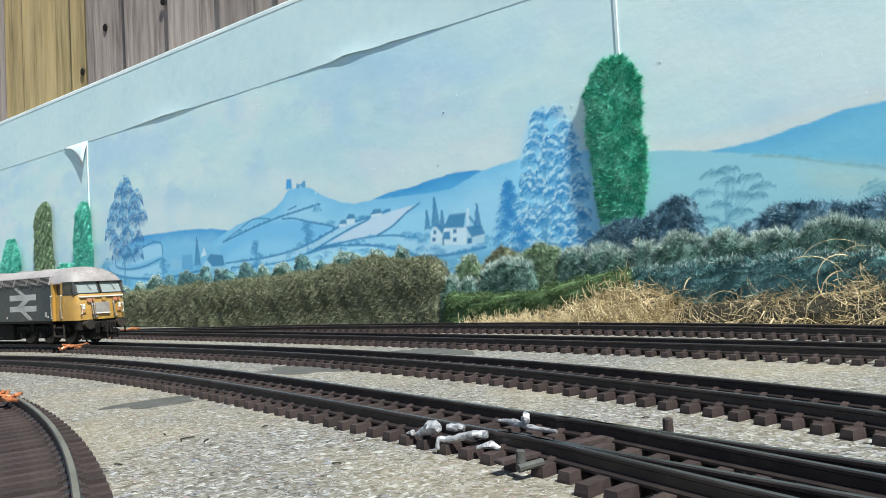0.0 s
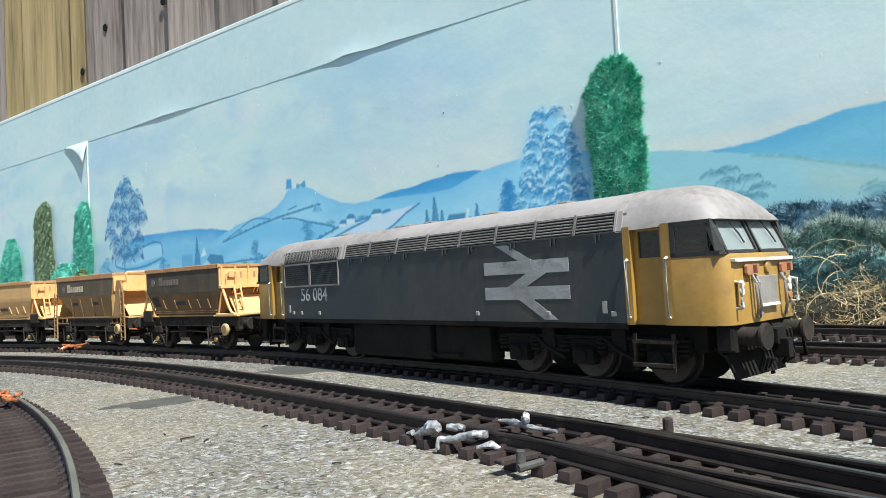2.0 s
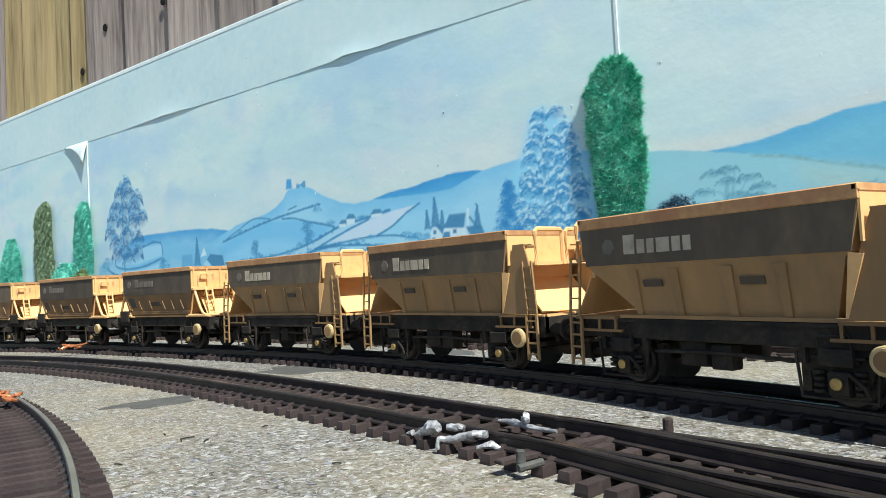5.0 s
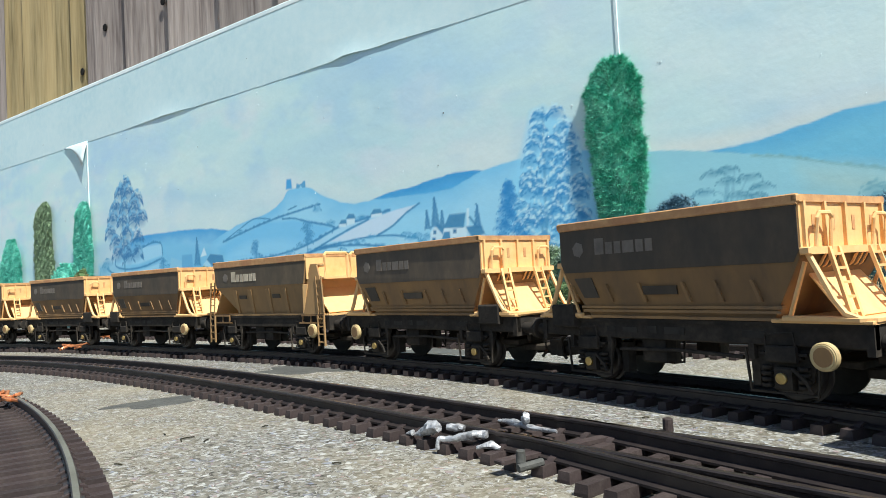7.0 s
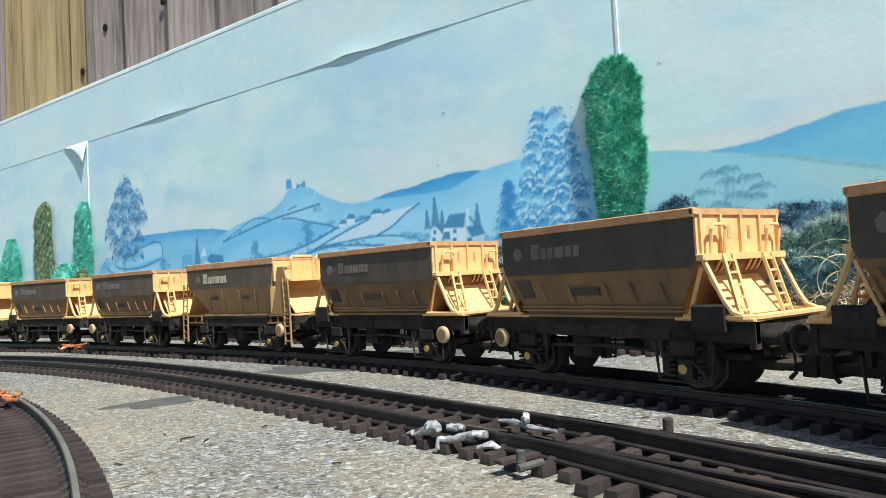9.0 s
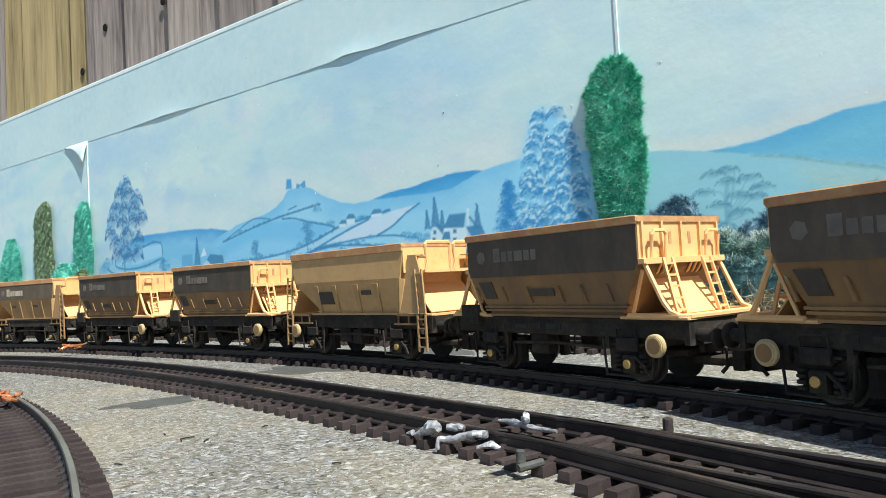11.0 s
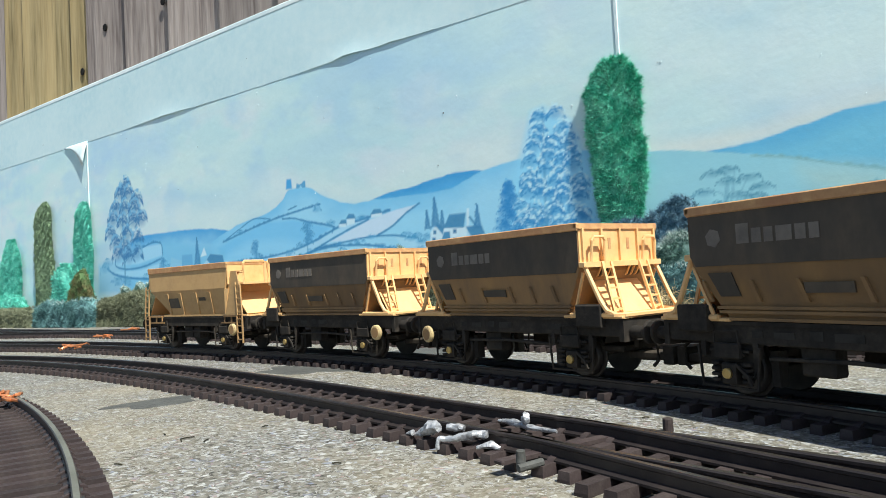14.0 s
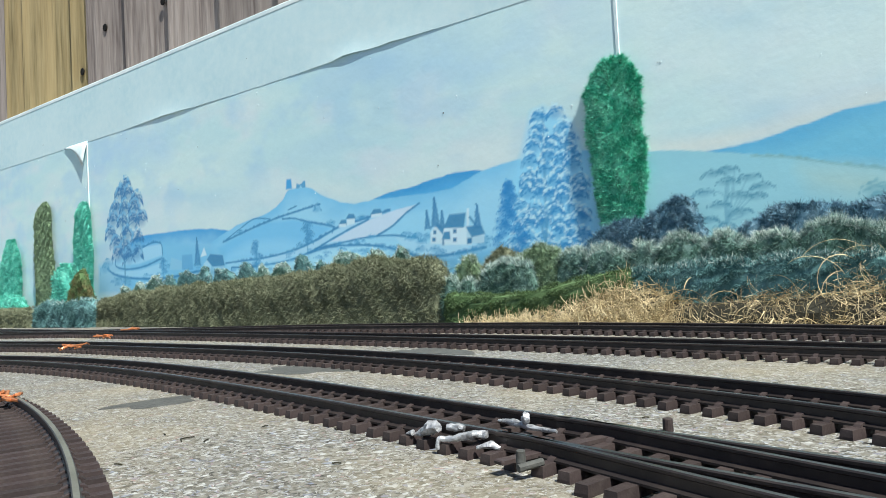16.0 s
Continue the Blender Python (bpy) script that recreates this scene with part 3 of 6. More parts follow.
def build_mural():
    c = Canvas(-1260, 80, 16, 250)
    # sky: turquoise, lilac and cream sponged over one another
    c.c[:] = tint(183, 211, 215)
    c.lay(np.clip(c.cloud(170, 60, 1) * 3.2 - 1.45, 0, 1) * 0.7, tint(164, 195, 214))
    c.lay(np.clip(c.cloud(150, 38, 2) * 3.4 - 1.5, 0, 1) * 0.8, tint(200, 219, 217))
    c.lay(np.clip(c.cloud(60, 30, 3) * 4 - 2.0, 0, 1) * 0.55, tint(206, 212, 218))
    c.lay(np.clip(c.cloud(40, 26, 8) * 4 - 1.9, 0, 1) * 0.5, tint(158, 192, 216))
    c.lay(np.clip((c.A + 420) / 330, 0, 1) * np.clip(c.cloud(120, 34, 4) * 2 - 0.45, 0, 1) * 0.85, tint(205, 222, 219))
    for pts, w, col, k in (([(-805.0, 128.5),(-711.6, 115.2),(-638.8, 115.7),(-590.7, 128.3),(-554.7, 138.3)], 26, (202, 218, 219), 0.75), ([(-498.4, 128.7),(-440.8, 114.1),(-387.6, 121.0),(-339.6, 125.3),(-285.9, 128.7)], 20, (205, 218, 216), 0.7),
                           ([(-908.0, 215.0),(-837.9, 217.4),(-751.0, 203.9)], 30, (158, 190, 222), 0.5), ([(-896.1, 176.9),(-872.5, 110.0)], 22, (168, 200, 222), 0.5), ([(-393.3, 222.5),(-334.0, 208.9),(-270.6, 207.2)], 26, (166, 200, 224), 0.4),
                           ([(-176.3, 115.2),(-146.8, 112.0),(-112.5, 113.6),(-77.9, 118.4),(-43.8, 123.5)], 9, (210, 214, 208), 0.75), ([(-159.5, 195.0),(-118.8, 166.6),(-80.6, 167.6),(-42.2, 148.3)], 24, (205, 221, 222), 0.5)):
        k2 = spline(pts, 6)
        win = c.window(k2, w)
        c.lay(np.clip(1.1 - c.distance(k2, win) / w, 0, 1) * k * (0.5 + 0.6 * c.cloud(22, 12, int(w))[win]), tint(*col), win)
    # ridges, far to near
    c.hill([(-867.2, 87.0),(-832.7, 100.0),(-806.6, 105.6),(-746.1, 106.0),(-690.7, 104.6),(-639.9, 99.1),(-567.3, 80.7)], (66, 148, 206), (128, 186, 220), 15, 1.6, 21, 40)
    c.hill([(-434.4, 107.4),(-407.3, 112.2),(-388.1, 113.8),(-363.5, 117.0),(-340.1, 119.5),(-312.6, 118.5),(-292.4, 108.8)], (60, 142, 200), (84, 162, 214), 12, 1.0, 22)
    c.hill([(-671.0, 87.0),(-620.4, 102.8),(-574.1, 110.0),(-549.2, 119.8),(-538.5, 129.1),(-522.1, 129.9),(-507.8, 128.2),(-491.4, 119.4),(-469.5, 111.2),(-451.8, 107.2),(-427.5, 108.1),(-401.2, 107.7),(-364.2, 106.8),(-340.8, 108.2),(-326.5, 113.2),(-311.6, 117.9),(-286.4, 121.4),(-238.6, 122.3),(-176.5, 112.9),(-150.5, 109.4)], (118, 184, 222), (150, 202, 228), 22, 1.2, 23)
    c.hill([(-144.9, 107.4),(-122.7, 108.3),(-106.2, 110.2),(-90.3, 113.3),(-75.1, 116.3),(-60.6, 119.5),(-41.9, 120.6),(14.7, 126.1)], (92, 166, 206), (112, 180, 208), 14, 1.0, 24)
    c.hill([(-196.2, 114.4),(-157.8, 110.5),(-126.4, 104.3),(-91.4, 97.0),(-68.2, 90.0),(-44.4, 83.5),(10.7, 66.9)], (142, 194, 208), (150, 198, 208), 30, 1.0, 25)
    c.field([(-85.9, 88.6),(-62.8, 86.7),(-36.2, 80.3),(-37.0, 69.6),(-63.9, 69.5),(-80.7, 78.0)], (172, 198, 190), 16, 0.7)
    c.brush([(-113.3, 100.6),(-91.5, 96.4),(-68.3, 89.4),(-44.4, 83.5)], 1.6, (120, 165, 170), 0.6, 1.4)
    # slopes and fields
    c.field([(-656.1, 81.1),(-611.5, 93.8),(-570.2, 101.7),(-532.2, 101.0),(-500.8, 93.8),(-476.9, 88.6),(-501.8, 79.1),(-534.2, 71.7),(-577.0, 67.2),(-642.2, 67.0)], (112, 182, 224), 5, 0.85)
    c.field([(-651.9, 68.8),(-603.0, 83.3),(-550.1, 82.2),(-517.7, 77.0),(-534.3, 69.5),(-586.0, 66.0)], (150, 204, 232), 10, 0.6)
    c.field([(-910.2, 76.6),(-807.6, 91.4),(-746.7, 97.0),(-681.6, 82.8),(-641.3, 80.1),(-644.5, 32.5),(-912.7, 40.4)], (116, 182, 218), 8, 0.7)
    c.field([(-807.5, 92.7),(-764.5, 93.7),(-761.9, 80.4),(-815.2, 72.9),(-861.2, 74.0)], (160, 205, 230), 3, 0.8)
    c.field([(-868.6, 65.9),(-809.4, 65.8),(-768.4, 71.6),(-763.7, 54.3),(-842.2, 59.1)], (160, 207, 232), 3, 0.8)
    c.field([(-403.5, 73.5),(-375.9, 66.7),(-316.5, 61.5),(-316.9, 55.3),(-367.6, 55.9),(-391.7, 61.2)], (168, 208, 230), 3, 0.8)
    c.field([(-415.8, 84.3),(-386.5, 91.2),(-365.1, 92.9),(-347.7, 91.1),(-366.1, 77.6),(-381.6, 72.8),(-409.8, 76.5)], (146, 202, 230), 5, 0.8)
    c.field([(-644.5, 32.5),(-628.4, 55.6),(-577.7, 56.5),(-526.7, 62.5),(-487.3, 68.0),(-443.9, 68.1),(-410.7, 62.9),(-385.9, 54.6),(-345.0, 46.3),(-346.6, 23.7)], (168, 214, 236), 2.5, 0.9)
    c.field([(-485.3, 75.2),(-456.9, 83.8),(-432.0, 91.2),(-401.9, 96.6),(-378.0, 98.9),(-392.7, 91.8),(-409.3, 82.7),(-424.2, 77.6),(-453.9, 75.4)], (192, 212, 230), 1.4, 0.95)
    c.field([(-604.5, 61.4),(-551.4, 62.9),(-510.3, 69.6),(-482.8, 78.7),(-456.7, 86.8),(-435.4, 91.5),(-442.3, 92.1),(-471.2, 86.0),(-502.0, 76.9),(-534.3, 69.5),(-577.1, 65.0)], (166, 206, 230), 1.5, 0.8)
    c.field([(-410.9, 60.5),(-379.8, 53.8),(-344.5, 53.5),(-300.9, 58.6),(-242.9, 59.0),(-245.0, 28.8),(-406.1, 35.1)], (96, 166, 208), 6, 0.7)
    # hedgerows and lanes
    for pts, w, bush in (([(-645.7, 87.0),(-611.5, 94.4),(-570.2, 102.3),(-531.7, 107.5),(-495.0, 111.3)], 2.0, 1.6), ([(-640.6, 89.0),(-615.9, 98.8),(-592.2, 106.6),(-567.4, 104.3)], 1.2, 0), ([(-548.7, 102.5),(-532.1, 101.6),(-512.4, 96.5),(-489.5, 91.8),(-476.9, 88.6)], 1.8, 1.2),
                         ([(-642.3, 64.6),(-577.0, 66.6),(-534.2, 71.1),(-501.9, 78.5),(-471.1, 88.1),(-442.3, 92.1),(-408.4, 97.3)], 2.0, 2.0), ([(-604.6, 59.0),(-551.6, 60.7),(-510.4, 68.0),(-482.9, 77.1),(-456.8, 85.3),(-434.1, 91.4)], 1.8, 0.8),
                         ([(-375.5, 99.6),(-390.8, 92.6),(-406.1, 83.4),(-424.3, 76.6)], 1.8, 1.0), ([(-502.4, 70.6),(-472.1, 73.2),(-443.4, 75.6),(-424.3, 76.1),(-403.4, 75.0),(-378.6, 71.1)], 1.8, 0.0), ([(-514.4, 66.6),(-487.1, 70.6),(-454.3, 70.4),(-423.6, 67.2),(-398.0, 61.6),(-379.7, 55.7),(-350.2, 54.8),(-311.4, 58.5)], 2.2, 2.2),
                         ([(-867.6, 81.4),(-866.8, 72.9),(-841.5, 68.1),(-802.8, 69.5),(-765.7, 76.7)], 2.6, 0.0), ([(-889.1, 71.2),(-868.9, 62.4),(-829.2, 56.5),(-761.4, 53.6),(-704.7, 57.4),(-667.6, 61.1)], 3.0, 1.6), ([(-716.3, 47.2),(-673.7, 46.8),(-638.7, 46.0),(-633.0, 58.2)], 2.2, 1.0),
                         ([(-632.9, 59.4),(-591.0, 58.3)], 2.0, 0), ([(-807.6, 91.4),(-782.4, 96.3),(-764.5, 93.7),(-761.9, 80.4)], 1.6, 2.2), ([(-539.8, 110.5),(-527.3, 113.1)], 1.0, 1.2), ([(-478.4, 88.7),(-480.2, 83.7)], 1.2, 0)):
        c.brush(pts, w, (52, 122, 172), 0.92, bush)
    for a, z in ((-760.0, 73.8),(-748.7, 67.9),(-770.5, 59.2),(-390.7, 75.4),(-385.9, 72.2),(-379.7, 73.6),(-369.5, 71.8),(-375.8, 68.6),(-361.4, 61.0),(-404.2, 63.9),(-391.7, 60.2),(-322.1, 58.3),(-313.8, 61.3),(-310.9, 65.5),(-376.2, 62.0),(-355.7, 57.9),(-336.0, 55.7),(-442.1, 94.6),(-481.8, 93.2),(-616.1, 95.9),(-499.9, 107.6)):
        c.clump(a, z, 13, 7, (70, 142, 188), (140, 196, 226), 14)
    for (a, z), h, w in (((-591.5, 50.4), 34, 22), ((-514.4, 67.1), 30, 24), ((-761.4, 54.2), 24, 18)):
        c.brush([(a, z), (a, z + 0.5 * h), (a + 1, z + 0.9 * h)], 1.4, (70, 136, 180), 0.7)
        for k in range(9):
            f = (k + 0.5) / 9
            c.clump(a + c.rng.uniform(-0.4, 0.4) * w * (1.1 - f), z + h * (0.25 + 0.75 * f), 0.5 * w, 0.24 * h, (66, 134, 182), (134, 190, 222), 14)
    for _ in range(60):
        a = c.rng.uniform(-880, -420)
        z = np.interp(a, [-880, -640, -420], [48, 56, 68]) + c.rng.uniform(-5, 9)
        c.clump(a, z, c.rng.uniform(6, 15), c.rng.uniform(3, 6), (78, 148, 194), (146, 200, 228), 10)
    # ruined castle
    c.field([(-541.7, 130.6),(-540.2, 140.4),(-533.6, 140.1),(-532.6, 130.6)], (70, 150, 206), 1.6)
    c.field([(-526.9, 129.9),(-525.8, 134.7),(-521.8, 133.1),(-517.7, 134.3),(-516.8, 135.8),(-513.6, 135.9),(-513.3, 129.4)], (84, 150, 194), 1.0)
    c.field([(-522.1, 129.9),(-520.3, 132.4),(-518.1, 129.4)], (150, 200, 226), 1.0)
    # cottages: walls, gables, roofs, openings
    wall_tone, roof_tone, dark = (196, 220, 232), (70, 130, 172), (54, 112, 156)
    for pts, col in (([(-365.8, 65.0),(-365.2, 74.3),(-359.5, 79.8),(-352.9, 73.3),(-353.6, 64.2)], wall_tone), ([(-353.6, 63.2),(-352.7, 76.9),(-323.6, 76.2),(-324.6, 61.6)], wall_tone), ([(-329.4, 62.4),(-328.7, 73.1),(-311.7, 69.0),(-312.7, 62.1)], (170, 204, 222)),
                     ([(-328.5, 76.6),(-327.5, 90.4),(-325.3, 90.2),(-326.2, 77.3)], wall_tone), ([(-360.1, 79.9),(-357.7, 80.1),(-350.9, 77.7),(-352.5, 71.4)], roof_tone), ([(-351.5, 76.8),(-345.1, 87.2),(-328.8, 87.0),(-331.3, 75.5)], roof_tone),
                     ([(-329.6, 75.9),(-324.1, 76.3),(-314.5, 75.4),(-311.2, 69.0),(-324.2, 67.4)], roof_tone), ([(-353.9, 67.8),(-351.2, 73.6),(-345.5, 73.6),(-345.3, 67.2)], roof_tone), ([(-326.4, 83.2),(-324.6, 84.3),(-317.7, 74.8),(-319.8, 75.0)], roof_tone),
                     ([(-362.3, 72.7),(-362.1, 75.9),(-359.2, 75.6),(-359.4, 72.4)], dark), ([(-363.9, 66.8),(-363.7, 70.0),(-360.2, 69.7),(-360.4, 66.5)], dark), ([(-342.2, 71.9),(-341.9, 75.1),(-338.6, 74.8),(-338.8, 71.7)], dark), ([(-342.6, 65.2),(-342.4, 68.3),(-339.0, 68.1),(-339.3, 64.9)], dark),
                     ([(-353.6, 63.2),(-353.3, 67.8),(-351.6, 67.7),(-351.9, 63.1)], dark), ([(-328.9, 62.4),(-328.6, 66.8),(-324.2, 66.9),(-324.5, 62.5)], dark),
                     ([(-471.1, 87.6),(-470.9, 90.6),(-461.5, 90.8),(-461.7, 87.3)], wall_tone), ([(-470.9, 90.6),(-467.8, 94.0),(-462.0, 94.0),(-460.8, 90.3)], roof_tone), ([(-460.9, 88.2),(-460.5, 94.3),(-450.5, 94.4),(-450.9, 89.4)], wall_tone), ([(-461.9, 94.5),(-458.0, 98.7),(-451.7, 98.1),(-449.2, 93.8)], roof_tone),
                     ([(-430.6, 92.5),(-430.4, 95.5),(-417.6, 96.2),(-417.8, 92.8)], wall_tone), ([(-431.1, 95.6),(-427.4, 99.7),(-419.4, 99.4),(-417.0, 95.7)], roof_tone),
                     ([(-683.7, 52.1),(-682.8, 65.6),(-674.1, 71.3),(-668.5, 63.6),(-669.3, 51.5)], (160, 202, 224)), ([(-669.3, 51.5),(-668.4, 64.8),(-644.4, 62.3),(-645.1, 52.8)], (140, 190, 216)), ([(-676.2, 70.2),(-669.7, 75.9),(-647.6, 73.3),(-644.4, 62.3),(-666.5, 62.3)], roof_tone),
                     ([(-681.5, 54.5),(-681.2, 59.4),(-674.9, 59.1),(-675.3, 54.2)], dark), ([(-664.0, 54.9),(-663.6, 59.7),(-656.6, 59.4),(-656.9, 54.6)], dark), ([(-652.8, 55.6),(-652.6, 59.2),(-647.6, 58.9),(-647.9, 55.3)], dark),
                     ([(-724.2, 61.5),(-723.0, 78.0),(-703.3, 78.0),(-702.3, 60.4)], (100, 164, 206)), ([(-749.1, 62.8),(-744.7, 76.8),(-723.5, 71.7),(-724.2, 61.5)], (134, 188, 218)), ([(-687.5, 73.9),(-680.5, 84.0),(-675.9, 75.1)], wall_tone)):
        c.field(pts, col, 1.3)
    # dark pointed trees
    for foot, tip in (((-368.0, 77.3), (-366.9, 93.1)), ((-359.6, 78.4), (-357.9, 102.8)), ((-352.6, 77.8), (-352.3, 91.6)), ((-317.8, 73.9), (-316.5, 93.3)), ((-693.4, 65.0), (-691.3, 95.9))):
        h = tip[1] - foot[1]
        for k in range(26):
            f = (k + 0.5) / 26
            for s in (-1, 0, 1):
                c.dab(foot[0] + s * 0.13 * h * (1 - f) + c.rng.normal(0, 0.4), foot[1] + h * f, 0.10 * h * (1 - f) + 1.0, 0.045 * h, s * -0.6, (50, 116, 164), 0.6)
    # the lone tree at the old joint
    t0 = (-846.7, 50.3)
    c.brush([t0, (t0[0], t0[1] + 40), (t0[0] - 3, t0[1] + 120)], 3.2, (66, 130, 174), 0.8)
    for a, z in ((-839.7, 172.2),(-851.0, 163.0),(-832.5, 160.9),(-814.9, 152.0),(-863.1, 146.0),(-841.6, 143.8),(-819.5, 141.5),(-805.1, 127.8),(-870.9, 132.6),(-848.1, 127.7),(-823.0, 128.1),(-877.6, 116.1),(-839.8, 111.6),(-866.1, 102.4),(-815.5, 105.6),(-844.9, 96.7),(-818.0, 88.0),(-861.5, 89.4),(-836.4, 85.1)):
        c.brush([(t0[0], z - 12), ((a + t0[0]) / 2, z - 4), (a, z)], 1.2, (66, 130, 174), 0.6)
        c.clump(a, z, 27, 22, (44, 108, 160), (110, 168, 204), 34)
    for a, z in ((-888.6, 79.0),(-894.7, 72.2),(-842.5, 54.3),(-865.2, 56.6)):
        c.clump(a, z, 22, 14, (86, 150, 190), None, 16)
    # the pair of great trees: pale leaf over dark strokes
    c.field([(-264.4, 154.9),(-254.7, 157.2),(-243.6, 149.0),(-232.7, 142.9),(-221.9, 107.1),(-216.6, 59.0),(-300.7, 61.2),(-290.5, 99.1),(-273.6, 126.8)], (140, 202, 232), 8, 0.9)
    for (x0, z0), (x1, z1), h in (((-257.7, 58.1), (-254.8, 156.4), 0), ((-238.6, 56.7), (-237.9, 146.7), 0)):
        c.brush([(x0, z0), ((x0 + x1) / 2, (z0 + z1) / 2), (x1, z1)], 2.6, (96, 150, 188), 0.7)
    top, foot, left, right = (-254.8, 155.2)[1], (-261.3, 60.4)[1], (-289.1, 81.8)[0], (-219.8, 75.1)[0]
    rows = 13
    for k in range(rows):
        f = k / (rows - 1)
        z = top + (foot - top) * f
        lo, hi = (-262.0, 154.4)[0] + (left - (-262.0, 154.4)[0]) * f ** 0.8, (-236.7, 149.8)[0] + (right - (-236.7, 149.8)[0]) * f ** 0.5
        n = 2 + int(5 * f ** 0.7)
        for j in range(n):
            a = lo + (hi - lo) * (j + 0.5 + c.rng.uniform(-0.25, 0.25)) / n
            c.clump(a, z - 5 + c.rng.uniform(-3, 3), 15, 12, (48, 128, 186), (188, 222, 236), 26)
    for a, z in ((-260.7, 68.7),(-256.6, 73.7)):
        c.brush([(-258.6, 59.0), (a, z), (a + 5, z + 9)], 1.5, (84, 146, 188), 0.7)
        c.brush([(-258.6, 59.0), (a, z), (a - 5, z + 10)], 1.3, (84, 146, 188), 0.7)
    t0, t1 = (-288.1, 59.4), (-285.9, 106.3)
    for k in range(60):
        f = (k + 0.5) / 60
        a, z = t0[0] + c.rng.uniform(-1, 1) * 15 * (1 - f) ** 0.8, t0[1] + (t1[1] - t0[1]) * f
        c.clump(a, z, 9, 7, (40, 122, 184), (92, 170, 216), 8)
    # thin tree and bushes on the green hill
    t0 = (-130.1, 48.8)
    c.brush([t0, (-131.0, 66.4), (-128.9, 87.3)], 1.4, (112, 164, 184), 0.8)
    for a, z in ((-136.7, 93.3),(-128.4, 94.3),(-143.5, 82.0),(-128.9, 87.3),(-115.5, 88.4),(-108.8, 82.1),(-122.1, 78.1),(-113.3, 76.4),(-134.6, 73.2),(-142.2, 64.7),(-122.2, 67.7),(-132.1, 59.5)):
        c.brush([(-130.3, 62.1), ((a - 120) / 2, z - 3), (a, z)], 0.9, (112, 164, 184), 0.6)
        c.clump(a, z, 14, 6.5, (84, 140, 164), None, 22)
    for a, z in ((-49.3, 74.2),(-47.6, 67.7),(-45.9, 61.3),(-39.5, 69.9)):
        c.clump(a, z, 16, 12, (112, 164, 176), None, 22)
    ob = new("mural", c.sheet())
    ob.data.materials.append(pigment_material())
    tagged(ob, "hand-painted blue landscape of hills, fields, trees and cottages", "mural", kind="structure")


def build_fence():
    f = tagged(new("fence"), "weathered grey and tan upright timber fence boards", "fence", kind="structure")
    spans = [(-1312, -1224, 0, 0), (-1219, -1156, 1, 1), (-1155, -1005, 1, 1.5), (-1004, -963, 1, 0.5)]
    a = -959.0
    while a < 500:
        spans.append((a, a + 96.2, 0, random.uniform(0, 2.5)))
        a += 99.0
    a = -1318.0
    while a > -2000:
        spans.append((a - 98, a, 0, random.uniform(0, 3)))
        a -= 104
    for a0, a1, fresh, out in spans:
        rings = []
        for z in (-400, 0, 300, 420, 600, 900):
            o = out - 19
            rings.append([on_wall(p, z, q) for p, q in ((a0, o - 0.6), (a0 + 1, o), (a1 + 3, o - 8), (a1 + 3, o - 18), (a0, o - 18))])
        part("fence_board", Solid().loft(rings), M_FENCE_NEW if fresh else M_FENCE, f)
    for a, z, r in ((-913, 392, 5), (-775, 388, 4.5), (-978, 347, 5)):
        part("knot", Solid().disc(on_wall(a, z, -21.5), (-WN.x, -WN.y, 0), r, 1.6, 10), M_BLACK, f, "dark knot in the timber")
    # Added black sheet, unseen behind the boards, keeps sky out of the gaps.
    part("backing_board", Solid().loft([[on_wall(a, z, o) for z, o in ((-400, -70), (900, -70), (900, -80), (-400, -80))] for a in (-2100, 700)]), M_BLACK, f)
    part("rear_rail", Solid().loft([[on_wall(a, z, o) for z, o in ((250, -44), (340, -44), (340, -62), (250, -62))] for a in (-2000, 600)]), M_FENCE, f)


# ---- foliage of flock fibre ----
def blades(points, normals, length, width, spread, rng):
    """One thin pointed fibre from each point."""
    n = len(points)
    d = normals + rng.normal(0, spread, (n, 3))
    d /= np.linalg.norm(d, axis=1)[:, None]
    side = np.cross(d, rng.normal(0, 1, (n, 3)))
    side /= np.linalg.norm(side, axis=1)[:, None] + 1e-9
    ln = length * rng.uniform(0.5, 1.3, n)[:, None]
    w = width * rng.uniform(0.6, 1.3, n)[:, None]
    base = points - d * ln * 0.25
    return np.stack([base + side * w, base - side * w, points + d * ln + rng.normal(0, 0.2 * length, (n, 3))], 1).reshape(-1, 3)


def fibre_mesh(name, body_v, body_f, tri_v, mat):
    nb = len(body_v)
    v = np.vstack([np.array(body_v), tri_v]) * MM
    f = [tuple(q) for q in body_f] + [(nb + 3 * i, nb + 3 * i + 1, nb + 3 * i + 2) for i in range(len(tri_v) // 3)]
    me = bpy.data.meshes.new(name)
    me.from_pydata(v.tolist(), [], f)
    me.materials.append(mat)
    return me


def lumpy(p, k, amp):
    return amp * noise.noise(Vector(p) * k)


